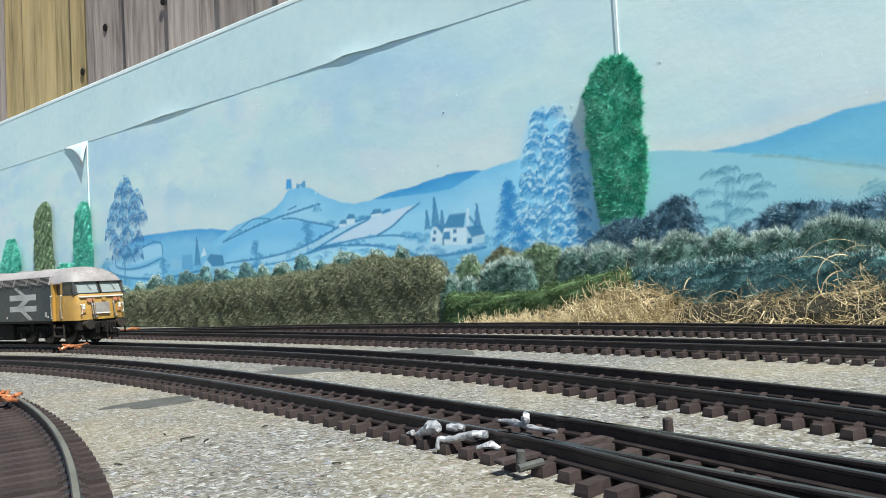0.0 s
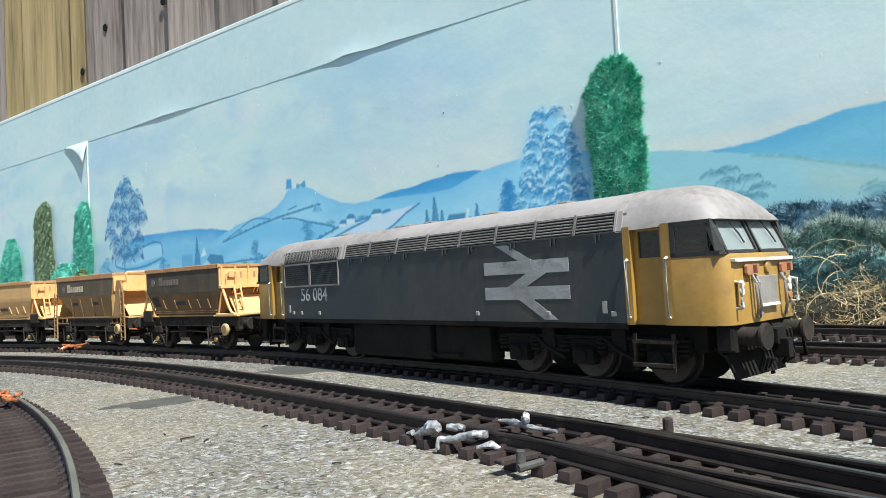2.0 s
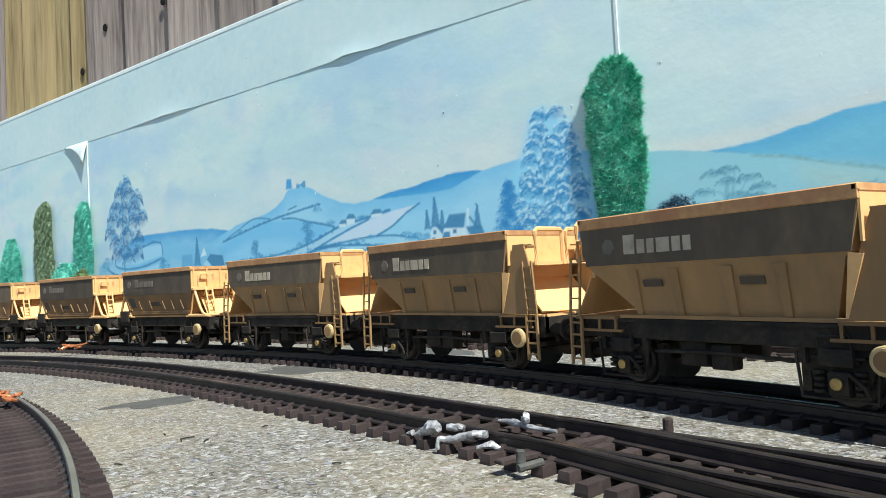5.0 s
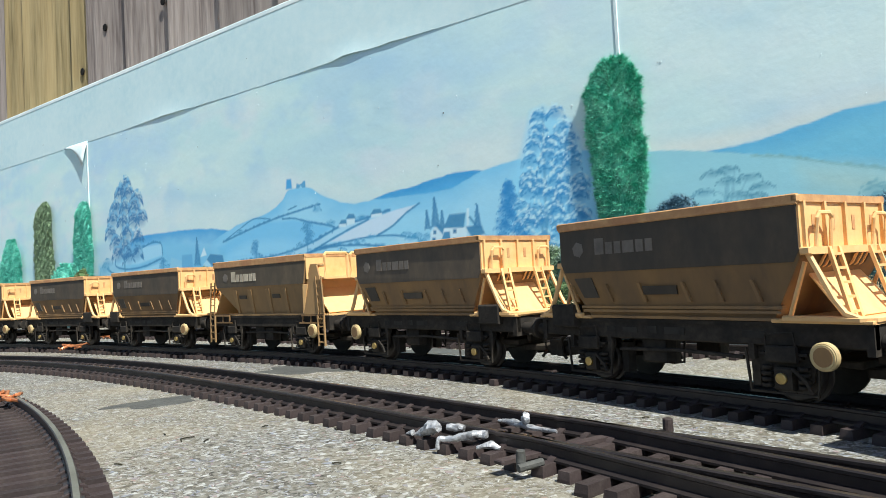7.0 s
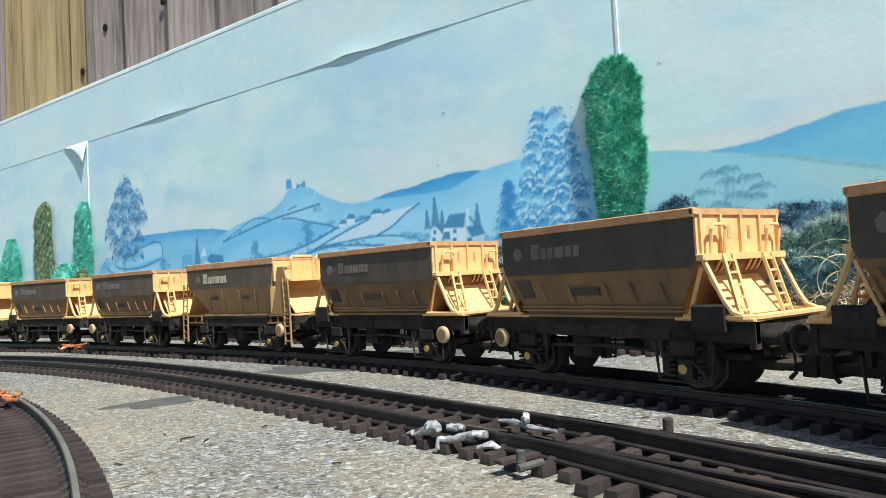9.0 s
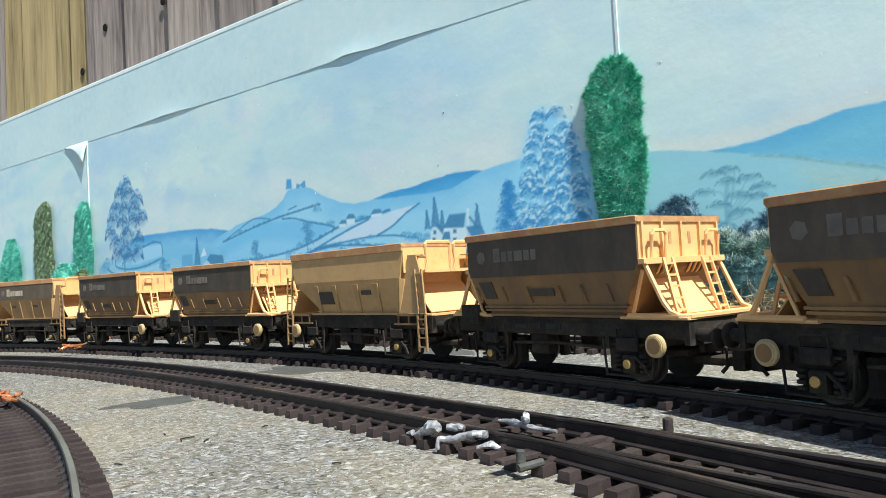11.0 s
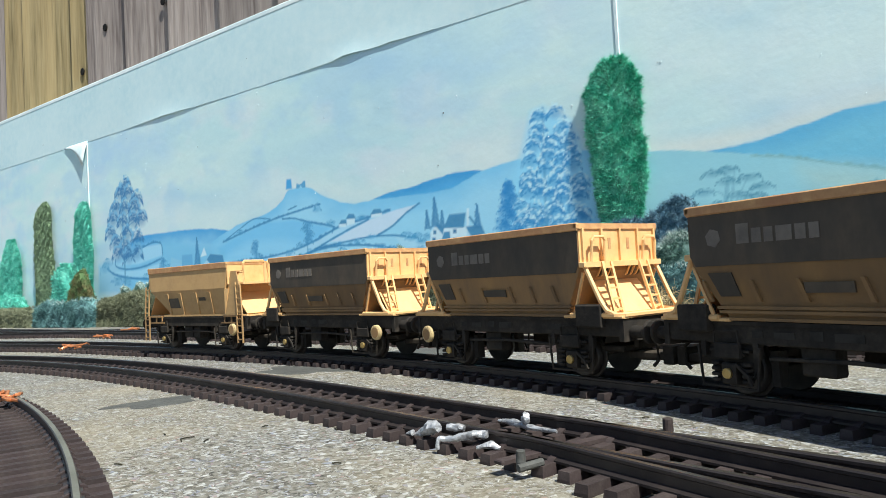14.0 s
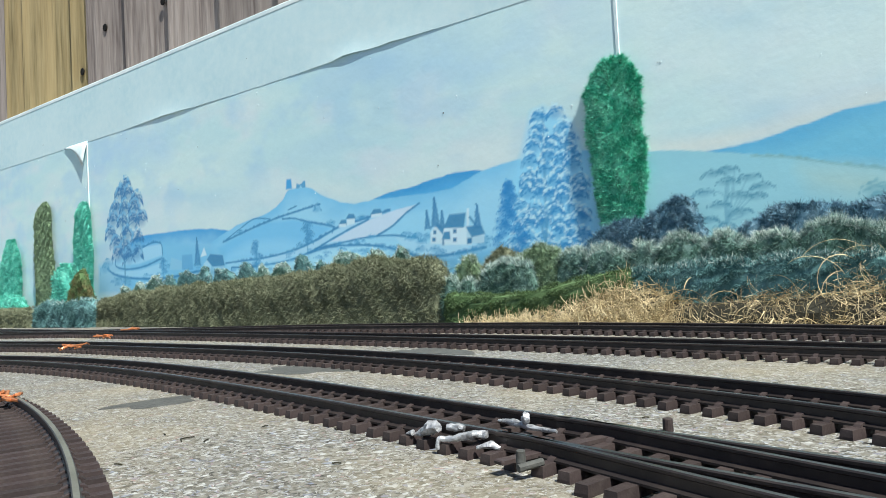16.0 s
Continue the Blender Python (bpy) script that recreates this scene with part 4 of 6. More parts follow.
def hedge(name, label, category, a0, a1, height, depth, mat, out=4.0, length=2.4, width=0.3, density=1.6, group="", lump=2.5, taper=8.0, seed=1):
    """A clipped or wild hedge along the wall. height: function of a in mm."""
    rng = np.random.default_rng(seed)
    prof = [(0.0, 0.0), (0.06, 0.35), (0.02, 0.7), (0.16, 0.93), (0.45, 1.0), (0.8, 0.95), (1.0, 0.7)]     # (depth, height) from the front foot over the top
    na, k = max(6, int((a1 - a0) / 5)), len(prof)
    v, f = [], []
    for i in range(na + 1):
        a = a0 + (a1 - a0) * i / na
        e = min(1.0, ((min(a - a0, a1 - a) + 0.6) / taper)) ** 0.45
        h = height(a) * (0.55 + 0.45 * e) + lumpy((a * 0.035, seed, 0), 1.0, lump * 0.9) * e
        for d, q in prof:
            o = out + depth * (1 - d) * (0.4 + 0.6 * e)
            z = h * q + (lumpy((a * 0.06, q * 3, seed), 1.0, lump) if q > 0.3 else 0)
            o += lumpy((a * 0.07, q * 4, seed + 9), 1.0, lump * 0.8)
            v.append(on_wall(a, max(z, 0), max(o, 0.5)))
    for i in range(na):
        for j in range(k - 1):
            b = i * k + j
            f.append((b, b + 1, b + k + 1, b + k))
    P = np.array(v).reshape(na + 1, k, 3)
    area = (a1 - a0) * (height((a0 + a1) / 2) + depth)
    n = int(area * density)
    i, j = rng.integers(0, na, n), rng.choice(k - 1, n, p=np.array([0.24, 0.24, 0.18, 0.14, 0.12, 0.08]))
    s, t = rng.random((n, 1)), rng.random((n, 1))
    pts = (P[i, j] * (1 - s) + P[i + 1, j] * s) * (1 - t) + (P[i, j + 1] * (1 - s) + P[i + 1, j + 1] * s) * t
    e1, e2 = P[i + 1, j] - P[i, j], P[i, j + 1] - P[i, j]
    nr = np.cross(e1, e2)
    nr /= np.linalg.norm(nr, axis=1)[:, None] + 1e-9
    flip = np.sign((nr * np.array([-WN.x, -WN.y, 0.8])).sum(1))[:, None]
    nr = nr * flip + np.array([0, 0, 0.25])
    tuft = sum(np.sin(pts @ rng.normal(0, 0.75, 3) + k) for k in range(4))[:, None]
    pts = pts + nr * tuft * min(0.75, 0.3 * length)
    ob = thing(name, label, category, group)
    core = new("core", fibre_mesh("core", v, f, np.zeros((0, 3)), mat))
    leaf = new("foliage", fibre_mesh("foliage", v[:3], [], blades(pts, nr, length, width, 0.75, rng), mat))
    core.parent = leaf.parent = ob
    # Paler fibres along the upper rows only.
    if mat in (M_GREYGREEN, M_TEAL, M_SAGE):
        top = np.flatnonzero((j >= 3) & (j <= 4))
        top = top[rng.random(len(top)) < (1.0 if mat is M_GREYGREEN else 0.25)]
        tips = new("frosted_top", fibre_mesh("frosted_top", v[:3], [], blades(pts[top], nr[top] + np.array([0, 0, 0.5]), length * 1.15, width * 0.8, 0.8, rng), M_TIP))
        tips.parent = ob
    return ob


def topiary(name, label, a, z0, z1, wide, deep, mat, shape, length=2.6, width=0.28, density=3.0, seed=1, out=1.0):
    """An upright flock tree fixed to the wall: shape(f) gives its half width, f from foot to top."""
    rng = np.random.default_rng(seed)
    na, k, v, f = 26, 14, [], []
    for i in range(na + 1):
        q = i / na
        r = max(shape(q), 0.02)
        for j in range(k):
            t = math.tau * j / k
            lm = 1 + lumpy((math.cos(t) * 1.4, math.sin(t) * 1.4, q * 5 + seed), 1.0, 0.22)
            v.append(on_wall(a + wide * r * lm * math.cos(t) + lumpy((q * 2, seed, 1), 1, wide * 0.15), z0 + (z1 - z0) * q, out + deep * r ** 0.6 * (1 + 0.95 * math.sin(t)) * lm))
    for i in range(na):
        for j in range(k):
            b, c = i * k + j, i * k + (j + 1) % k
            f.append((b, c, c + k, b + k))
    P = np.array(v).reshape(na + 1, k, 3)
    n = int((z1 - z0) * wide * 4 * density)
    i, j = rng.integers(0, na, n), rng.integers(0, k, n)
    j2 = (j + 1) % k
    s, t = rng.random((n, 1)), rng.random((n, 1))
    pts = (P[i, j] * (1 - s) + P[i, j2] * s) * (1 - t) + (P[i + 1, j] * (1 - s) + P[i + 1, j2] * s) * t
    cen = P.mean(1)[i] + np.array([WN.x, WN.y, 0]) * deep * 0.3
    nr = pts - cen
    nr /= np.linalg.norm(nr, axis=1)[:, None] + 1e-9
    tuft = sum(np.sin(pts @ rng.normal(0, 0.7, 3) + k) for k in range(4))[:, None]
    pts = pts + nr * tuft * 0.6
    tree = thing(name, label, "model tree", "flock trees on the wall")
    core = new("core", fibre_mesh("core", v, f, np.zeros((0, 3)), mat))
    core.parent = tree
    crown = new("crown", fibre_mesh("crown", v[:3], [], blades(pts, nr + np.array([0, 0, 0.15]), length, width, 0.95, rng), mat))
    crown.parent = tree
    return tree


def straw(label, a0, a1, height, n, seed, out=(8, 40), long=0):
    """A heap of loose curved stalks over a dark bank; long: stalks that loop up out of it."""
    rng = random.Random(seed)
    s = Solid()
    for i in range(n + long):
        far = i >= n
        a = rng.uniform(a0, a1)
        clot = noise.noise(Vector((a * 0.06, seed, 0)))
        h = height(a) * (1 + 0.35 * clot)
        o = rng.uniform(*out)
        z = max(0.3, h * (1 - ((o - out[0]) / (out[1] - out[0])) ** 1.8) * rng.uniform(0.35, 1.05) ** 0.7)
        ln = rng.uniform(26, 52) if far else rng.uniform(4, 15)
        yaw, lift = rng.uniform(0, math.tau), rng.uniform(0.1, 1.2) if far else rng.gauss(0.0, 0.42)
        curl, sway = (-rng.uniform(1.8, 4.2), rng.gauss(0, 1.0)) if far else (rng.gauss(-0.5, 1.3), rng.gauss(0, 1.8))
        steps = 11 if far else 5
        pts, x, y, zz = [], a, o, z
        for k in range(steps + 1):
            pts.append(on_wall(x, max(zz, 0.3), max(y, 1)))
            x += ln / steps * math.cos(yaw) * math.cos(lift)
            y += ln / steps * math.sin(yaw) * math.cos(lift) * 0.6
            zz += ln / steps * math.sin(lift)
            lift += curl / steps
            yaw += sway / steps
        s.tube(pts, rng.uniform(0.14, 0.27) if far else rng.uniform(0.07, 0.17), 3)
    ob = new("dry_grass_heap", s.mesh("dry_grass_heap", M_STRAW))
    return tagged(ob, label, "dry grass", "", "stuff")


def build_greenery():
    lin = lambda *kv: (lambda a: float(np.interp(a, [k for k, _ in kv], [h for _, h in kv])))
    # far end: trees on the wall and low bushes
    oval = lambda q: math.sin(math.pi * min(0.97, 0.16 + 0.84 * q)) ** 0.55
    column = lambda q: 0.92 * min(1, (1 - q) * 9 + 0.05) ** 0.5 * (0.85 + 0.15 * math.sin(3 * q + 1))
    topiary("topiary_tree", "tall clipped bright green flock tree against the wall", -198.2, 66, 179.5, 19.0, 2.9, M_GREEN, lambda q: (0.60 + 0.42 * math.sin(math.pi * min(1, q * 0.72 + 0.06))) * min(1, (1 - q) * 5.5 + 0.12) ** 0.5, 3.5, 0.26, 6.5, 3, 0.3)
    topiary("topiary_tree", "rounded mint green flock tree against the wall", -1162, 10, 128, 37, 6, M_MINT, oval, 2.4, 0.36, 2.4, 5)
    topiary("topiary_tree", "slim olive green column of flock against the wall", -1049, 5, 172, 30, 6, M_SAGE, column, 2.0, 0.32, 2.6, 7)
    topiary("topiary_tree", "slim mint green column of flock against the wall", -937, 5, 160, 25, 6, M_MINT, column, 2.4, 0.36, 2.6, 9)
    hedge("bush", "mint green spreading bush at the foot of a column tree", "bush", -1012, -950, lin((-1012, 40), (-985, 78), (-950, 96)), 14, M_MINT, 8, 2.6, 0.36, 1.9, "bushes at the wall", 5, 24, 11)
    hedge("bush", "olive and brown leafy bush among the mint trees", "bush", -945, -880, lin((-945, 50), (-905, 72), (-880, 40)), 14, M_BROWNTUFT, 16, 2.6, 0.36, 1.9, "bushes at the wall", 6, 22, 12)
    hedge("bush", "pale teal low bush beside the olive hedge", "bush", -1030, -860, lin((-1030, 26), (-985, 33), (-940, 30), (-895, 38), (-860, 28)), 20, M_TEAL, 16, 2.6, 0.36, 1.9, "bushes at the wall", 5, 14, 13)
    hedge("bush", "mint green low bush at the wall", "bush", -1225, -1085, lin((-1225, 40), (-1120, 44), (-1085, 36)), 16, M_MINT, 8, 2.6, 0.36, 1.9, "bushes at the wall", 6, 14, 14)
    hedge("hedge", "low brown green clipped hedge at the far end", "hedge", -1320, -1026, lin((-1320, 24), (-1026, 25)), 20, M_OLIVE, 18, 2.4, 0.36, 1.9, "hedges along the track", 3, 10, 15)
    # long clipped hedge with lighter tufts behind
    hedge("hedge", "long clipped olive green hedge beside the track", "hedge", -868, -331, lin((-868, 32), (-780, 38), (-700, 41), (-560, 45), (-500, 45), (-455, 52), (-395, 55), (-350, 51), (-331, 44)), 20, M_OLIVE, 10, 3.2, 0.27, 3.4, "hedges along the track", 5.5, 12, 21)
    rng = random.Random(4)
    a = -850.0
    while a < -400:
        w = rng.uniform(26, 60)
        z = float(np.interp(a, [-850, -700, -560, -400], [52, 58, 62, 66])) + rng.uniform(-4, 4)
        mat, nm = rng.choice(((M_GREYGREEN, "grey green"), (M_MINT, "mint green"), (M_TEAL, "dull teal"), (M_GREYGREEN, "grey green")))
        hedge("bush", nm + " rounded tuft behind the clipped hedge", "bush", a, a + w, lin((a, z - 9), (a + 0.2 * w, z - 2), (a + 0.5 * w, z), (a + 0.8 * w, z - 2), (a + w, z - 9)), 9, mat, 1.5, 2.2, 0.3, 2.4, "tufts behind the hedge", 5, 16, int(-a))
        a += w * 0.8
    # bushes towards the sunny end, back to front
    hedge("bush", "dark blue green bristly bush at the wall", "bush", -228, -137, lin((-228, 46), (-212, 62), (-190, 70), (-176, 68), (-160, 78), (-146, 76), (-137, 58)), 12, M_BLUEGREEN, 4, 3.5, 0.22, 3.8, "bristly bushes", 5, 10, 31)
    hedge("bush", "dark blue green bristly bush at the wall", "bush", -132, 40, lin((-132, 46), (-112, 62), (-96, 68), (-43, 66), (40, 60)), 12, M_BLUEGREEN, 4, 3.5, 0.22, 3.8, "bristly bushes", 5, 14, 32)
    for a0, a1, z, mat, lab in ((-330, -306, 52, M_SAGE, "dark olive"), (-306, -270, 56, M_OLIVE, "brown olive"), (-282, -238, 56, M_SAGE, "olive"), (-246, -214, 52, M_GREYGREEN, "grey green")):
        hedge("bush", lab + " rounded bush behind the green hedge", "bush", a0 - 5, a1 + 5, lin((a0, z - 8), ((a0 + a1) / 2, z), (a1, z - 6)), 12, mat, 6, 3.2, 0.23, 3.4, "rounded bushes", 4.5, 11, int(-a0))
    for a0, a1, z, mat, lab in ((-338, -322, 38, M_GREYGREEN, "pale topped"), (-322, -304, 35, M_GREYGREEN, "pale topped"), (-300, -258, 48, M_GREYGREEN, "grey green domed"), (-216, -186, 51, M_GREYGREEN, "grey green"), (-190, -164, 50, M_GREYGREEN, "grey green"),
                                (-168, -134, 55, M_GREYGREEN, "grey green domed"), (-140, -112, 53, M_GREYGREEN, "grey green"), (-116, -84, 54, M_GREYGREEN, "grey green"), (-88, -44, 57, M_GREYGREEN, "grey green domed"), (-50, 10, 56, M_GREYGREEN, "grey green")):
        hedge("bush", lab + " fibre bush in the middle row", "bush", a0 - 7, a1 + 7, lin((a0 - 7, z - 24), (a0 + 1, z - 6), ((a0 + a1) / 2, z + 1), (a1 - 1, z - 6), (a1 + 7, z - 24)), 14, mat, 12, 3.6, 0.2, 3.8, "middle row of bushes", 4, 11, int(500 - a0))
    hedge("hedge", "low grass green hedge with a dipping top", "hedge", -329, -176, lin((-329, 25), (-305, 24), (-280, 22), (-262, 23), (-232, 28), (-199, 34), (-176, 36)), 12, M_GRASS, 26, 1.8, 0.2, 5.0, "hedges along the track", 1.2, 6, 41)
    hedge("hedge", "low blue green hedge behind the dry grass", "hedge", -190, 40, lin((-190, 34), (-150, 36), (-90, 38), (-40, 37), (40, 36)), 12, M_TEAL, 24, 3.2, 0.22, 3.2, "hedges along the track", 2, 8, 42)
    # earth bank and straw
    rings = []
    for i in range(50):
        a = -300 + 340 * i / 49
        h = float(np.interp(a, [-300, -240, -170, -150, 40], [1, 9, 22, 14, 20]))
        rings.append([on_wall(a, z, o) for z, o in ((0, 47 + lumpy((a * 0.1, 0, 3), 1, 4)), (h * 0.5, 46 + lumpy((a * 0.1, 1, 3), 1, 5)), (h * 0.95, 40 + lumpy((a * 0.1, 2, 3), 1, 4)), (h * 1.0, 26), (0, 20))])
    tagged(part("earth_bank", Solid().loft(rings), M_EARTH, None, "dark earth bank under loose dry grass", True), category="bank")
    straw("thin scatter of pale dry grass at the foot of the hedge", -300, -190, lin((-300, 1.5), (-250, 8), (-190, 17)), 6500, 3, (28, 56), 8)
    straw("thick heap of pale straw-coloured dry grass on the bank", -222, -150, lin((-222, 12), (-196, 29), (-182, 33), (-172, 30), (-150, 16)), 7500, 5, (26, 58), 14)
    straw("tangled heap of dry straw-coloured grass on a dark bank", -160, 20, lin((-160, 17), (-110, 23), (-80, 27), (-55, 35), (-30, 36), (20, 34)), 13000, 7, (22, 48), 170)


# ---- bits on the track ----
def build_bits():
    for x, y, turn in ((-240, 458, 10), (-268, 563, -10), (-284, 646, 0), (-144, 236, 20)):
        s = Solid()
        rng = random.Random(int(x))
        for k in range(4):
            p = [(x + rng.uniform(-3, 3) + q * rng.uniform(2, 4) * math.cos(turn + k), y + rng.uniform(-3, 3) + q * rng.uniform(1, 3) * math.sin(k), 4.6 + rng.uniform(0, 2.2) + 0.8 * math.sin(q)) for q in range(-2, 4)]
            s.tube(p, 0.55, 6)
        tagged(part("copper_wire", s, M_COPPER, None, "loop of bare copper bonding wire on the rail", True), category="wire", group="bonding wires")

    def lump(x, y, z, r, squash, seed, name, label, mat):
        rng = random.Random(seed)
        bm = bmesh.new()
        bmesh.ops.create_icosphere(bm, subdivisions=3, radius=r * MM)
        for v in bm.verts:
            v.co *= 1 + 0.34 * noise.noise(v.co * (900 / r * 2) + Vector((seed, 0, 0))) + 0.22 * noise.noise(v.co * (2400 / r * 2) + Vector((0, seed, 0)))
            v.co.x *= squash[0]
            v.co.y *= squash[1]
            v.co.z *= squash[2]
        me = bpy.data.meshes.new(name)
        bm.to_mesh(me)
        bm.free()
        me.materials.append(mat)
        for q in me.polygons:
            q.use_smooth = True
        ob = new(name, me)
        ob.matrix_basis = pose(x * MM, y * MM, z * MM, 0, 0, rng.uniform(0, 180))
        return tagged(ob, label, "solder", "solder lumps")
    def bead(path, radii, label):
        s = Solid()
        pts = [Vector(p) for p in spline([tuple(p) for p in path], 6)]
        rr = np.interp(np.linspace(0, 1, len(pts)), np.linspace(0, 1, len(radii)), [0.72 * r for r in radii])
        rings = []
        for k, (p, r) in enumerate(zip(pts, rr)):
            d = (pts[min(k + 1, len(pts) - 1)] - pts[max(k - 1, 0)]).normalized()
            u = d.cross(Vector((0, 0, 1))).normalized()
            v = u.cross(d)
            rings.append([p + (u * math.cos(q) + v * math.sin(q)) * r * (1 + 0.5 * noise.noise((p + u * math.cos(q) + v * math.sin(q)) * 0.9)) for q in (math.tau * m / 10 for m in range(10))])
        tagged(part("solder_lump", s.loft(rings), M_SOLDER, None, label, True), category="solder", group="solder lumps")
    bead([(-8.2, 160.5, 2.3), (-6.4, 158.5, 3.2), (-4.2, 155.6, 4.6), (-3.0, 153.6, 4.9)], (0.5, 1.3, 2.0, 1.2), "dull silver lump of solder spilling over the rail")
    bead([(-3.4, 150.8, 1.0), (-3.0, 151.0, 3.0), (-1.6, 150.6, 3.0), (1.0, 149.0, 3.6), (4.2, 147.8, 4.3), (7.0, 146.6, 4.4)], (0.55, 0.8, 0.75, 0.9, 1.3, 1.1), "bent grey rod of solder beside the rail")
    bead([(-1.2, 153.6, 5.0), (1.4, 152.4, 5.0), (2.4, 151.8, 4.8)], (0.9, 1.2, 0.9), "short silver stub of solder on the rail")
    bead([(4.6, 144.6, 2.4), (7.2, 143.6, 2.9), (9.2, 142.8, 2.5)], (0.5, 1.1, 0.5), "pale smear of solder across the sleeper ends")
    bead([(-10.2, 161.6, 2.3), (-8.8, 160.4, 2.7)], (0.5, 0.9), "pale smear of solder across the sleeper ends")
    lump(15.9, 157.1, 5.2, 1.0, (1, 1, 1.3), 20, "solder_lump", "small silver blob of solder on the rail", M_SOLDER)
    bead([(10.5, 164, 3.6), (13.5, 160.5, 3.8), (17, 156, 3.4), (21.5, 150.6, 3.4)], (0.5, 1.0, 0.8, 0.5), "smeared silver solder along the inside of the rail")
    s = Solid().disc((47.5, 160, 0), (0, 0, 1), 1.2, 3.0, 12, 1.1)
    tagged(part("track_pin", s, M_SLEEPER, None, "short brown plastic peg standing on the felt"), category="peg")
    s = Solid().disc((11.9, 130, 1.6), (0, 0, 1), 0.95, 3.4, 12, 0.85).tube([(11.2, 128.2, 2.2), (15.8, 130.4, 2.6)], 0.75, 8)
    tagged(part("tie_bar_pivot", s, M_GLUE, None, "dull metal pivot peg and pin on the tie bar", True), category="pivot")
    rng = random.Random(8)
    for k in range(9):
        x, y = rng.uniform(-75, 60), rng.uniform(140, 200)
        if k < 3:
            x, y = ((-74, 186), (-66, 180), (-60, 176))[k]
        w = rng.uniform(0.7, 1.8)
        t = rng.uniform(0, 3)
        s = Solid().tube([(x - w * math.cos(t), y - w * math.sin(t), 0.3), (x, y, 0.4), (x + w * math.cos(t), y + w * math.sin(t), 0.3)], 0.2, 4)
        tagged(part("twig", s, M_EARTH, None, "tiny dark twig lying on the felt"), category="twig", group="twigs")


# ---- the train: x forward, y to the far side, z over the rail head, mm ----
def wheelset(parent, x, r, wheels=10.2):
    s = Solid()
    for y in (-1, 1):
        s.disc((0, y * (wheels - 2.6), 0), (0, y, 0), r + 0.9, 0.7, 22)
        s.disc((0, y * (wheels - 1.9), 0), (0, y, 0), r, 2.2, 22, r - 0.15)
        s.disc((0, y * (wheels + 0.3), 0), (0, y, 0), r * 0.45, 0.35, 12)
    s.tube([(0, -wheels, 0), (0, wheels, 0)], 1.1, 8)
    for k in range(6):
        t = math.tau * k / 6
        for y in (-1, 1):
            s.box(r * 0.62 * math.cos(t) - 0.5, r * 0.62 * math.cos(t) + 0.5, y * (wheels + 0.3) - 0.15, y * (wheels + 0.3) + 0.15, r * 0.62 * math.sin(t) - 0.5, r * 0.62 * math.sin(t) + 0.5)
    ob = part("wheelset", s, M_STEEL, parent, "dull steel wheels on a dark axle", True)
    ob.matrix_basis = pose(x * MM, 0, r * MM)
    return ob


def buffers(parent, x, z, y=11.4, r=3.1, sgn=1):
    for d in (-1, 1):
        s = Solid().disc((x, d * y, z), (sgn, 0, 0), 1.7, 5.2, 12).disc((x + sgn * 5, d * y, z), (sgn, 0, 0), r, 1.1, 20)
        part("buffer", s, M_FRAME, parent, "dark round buffer", True)


def lettering(parent, x0, z0, h, y, mat, widths):
    """Plain bars where the owner's lettering stands."""
    x = x0
    for i, w in enumerate(widths):
        s = Solid().box(x, x + w * h, y - 0.12, y + 0.02, z0, z0 + (h if i == 0 else h * 0.72))
        part("lettering_bar", s, mat, parent)
        x += w * h + 0.16 * h


def ladder(parent, a, b, w, mat, rungs=6, r=0.42, across=(0, 1, 0)):
    """A ladder from point a to point b, w wide."""
    a, b, o = Vector(a), Vector(b), Vector(across) * (w / 2)
    s = Solid()
    for k in (-1, 1):
        s.tube([a + o * k, b + o * k], r, 4)
    for i in range(rungs):
        p = a.lerp(b, (i + 0.5) / rungs)
        s.tube([p - o, p + o], r * 0.75, 4)
    return part("ladder", s, mat, parent, "thin yellow ladder")


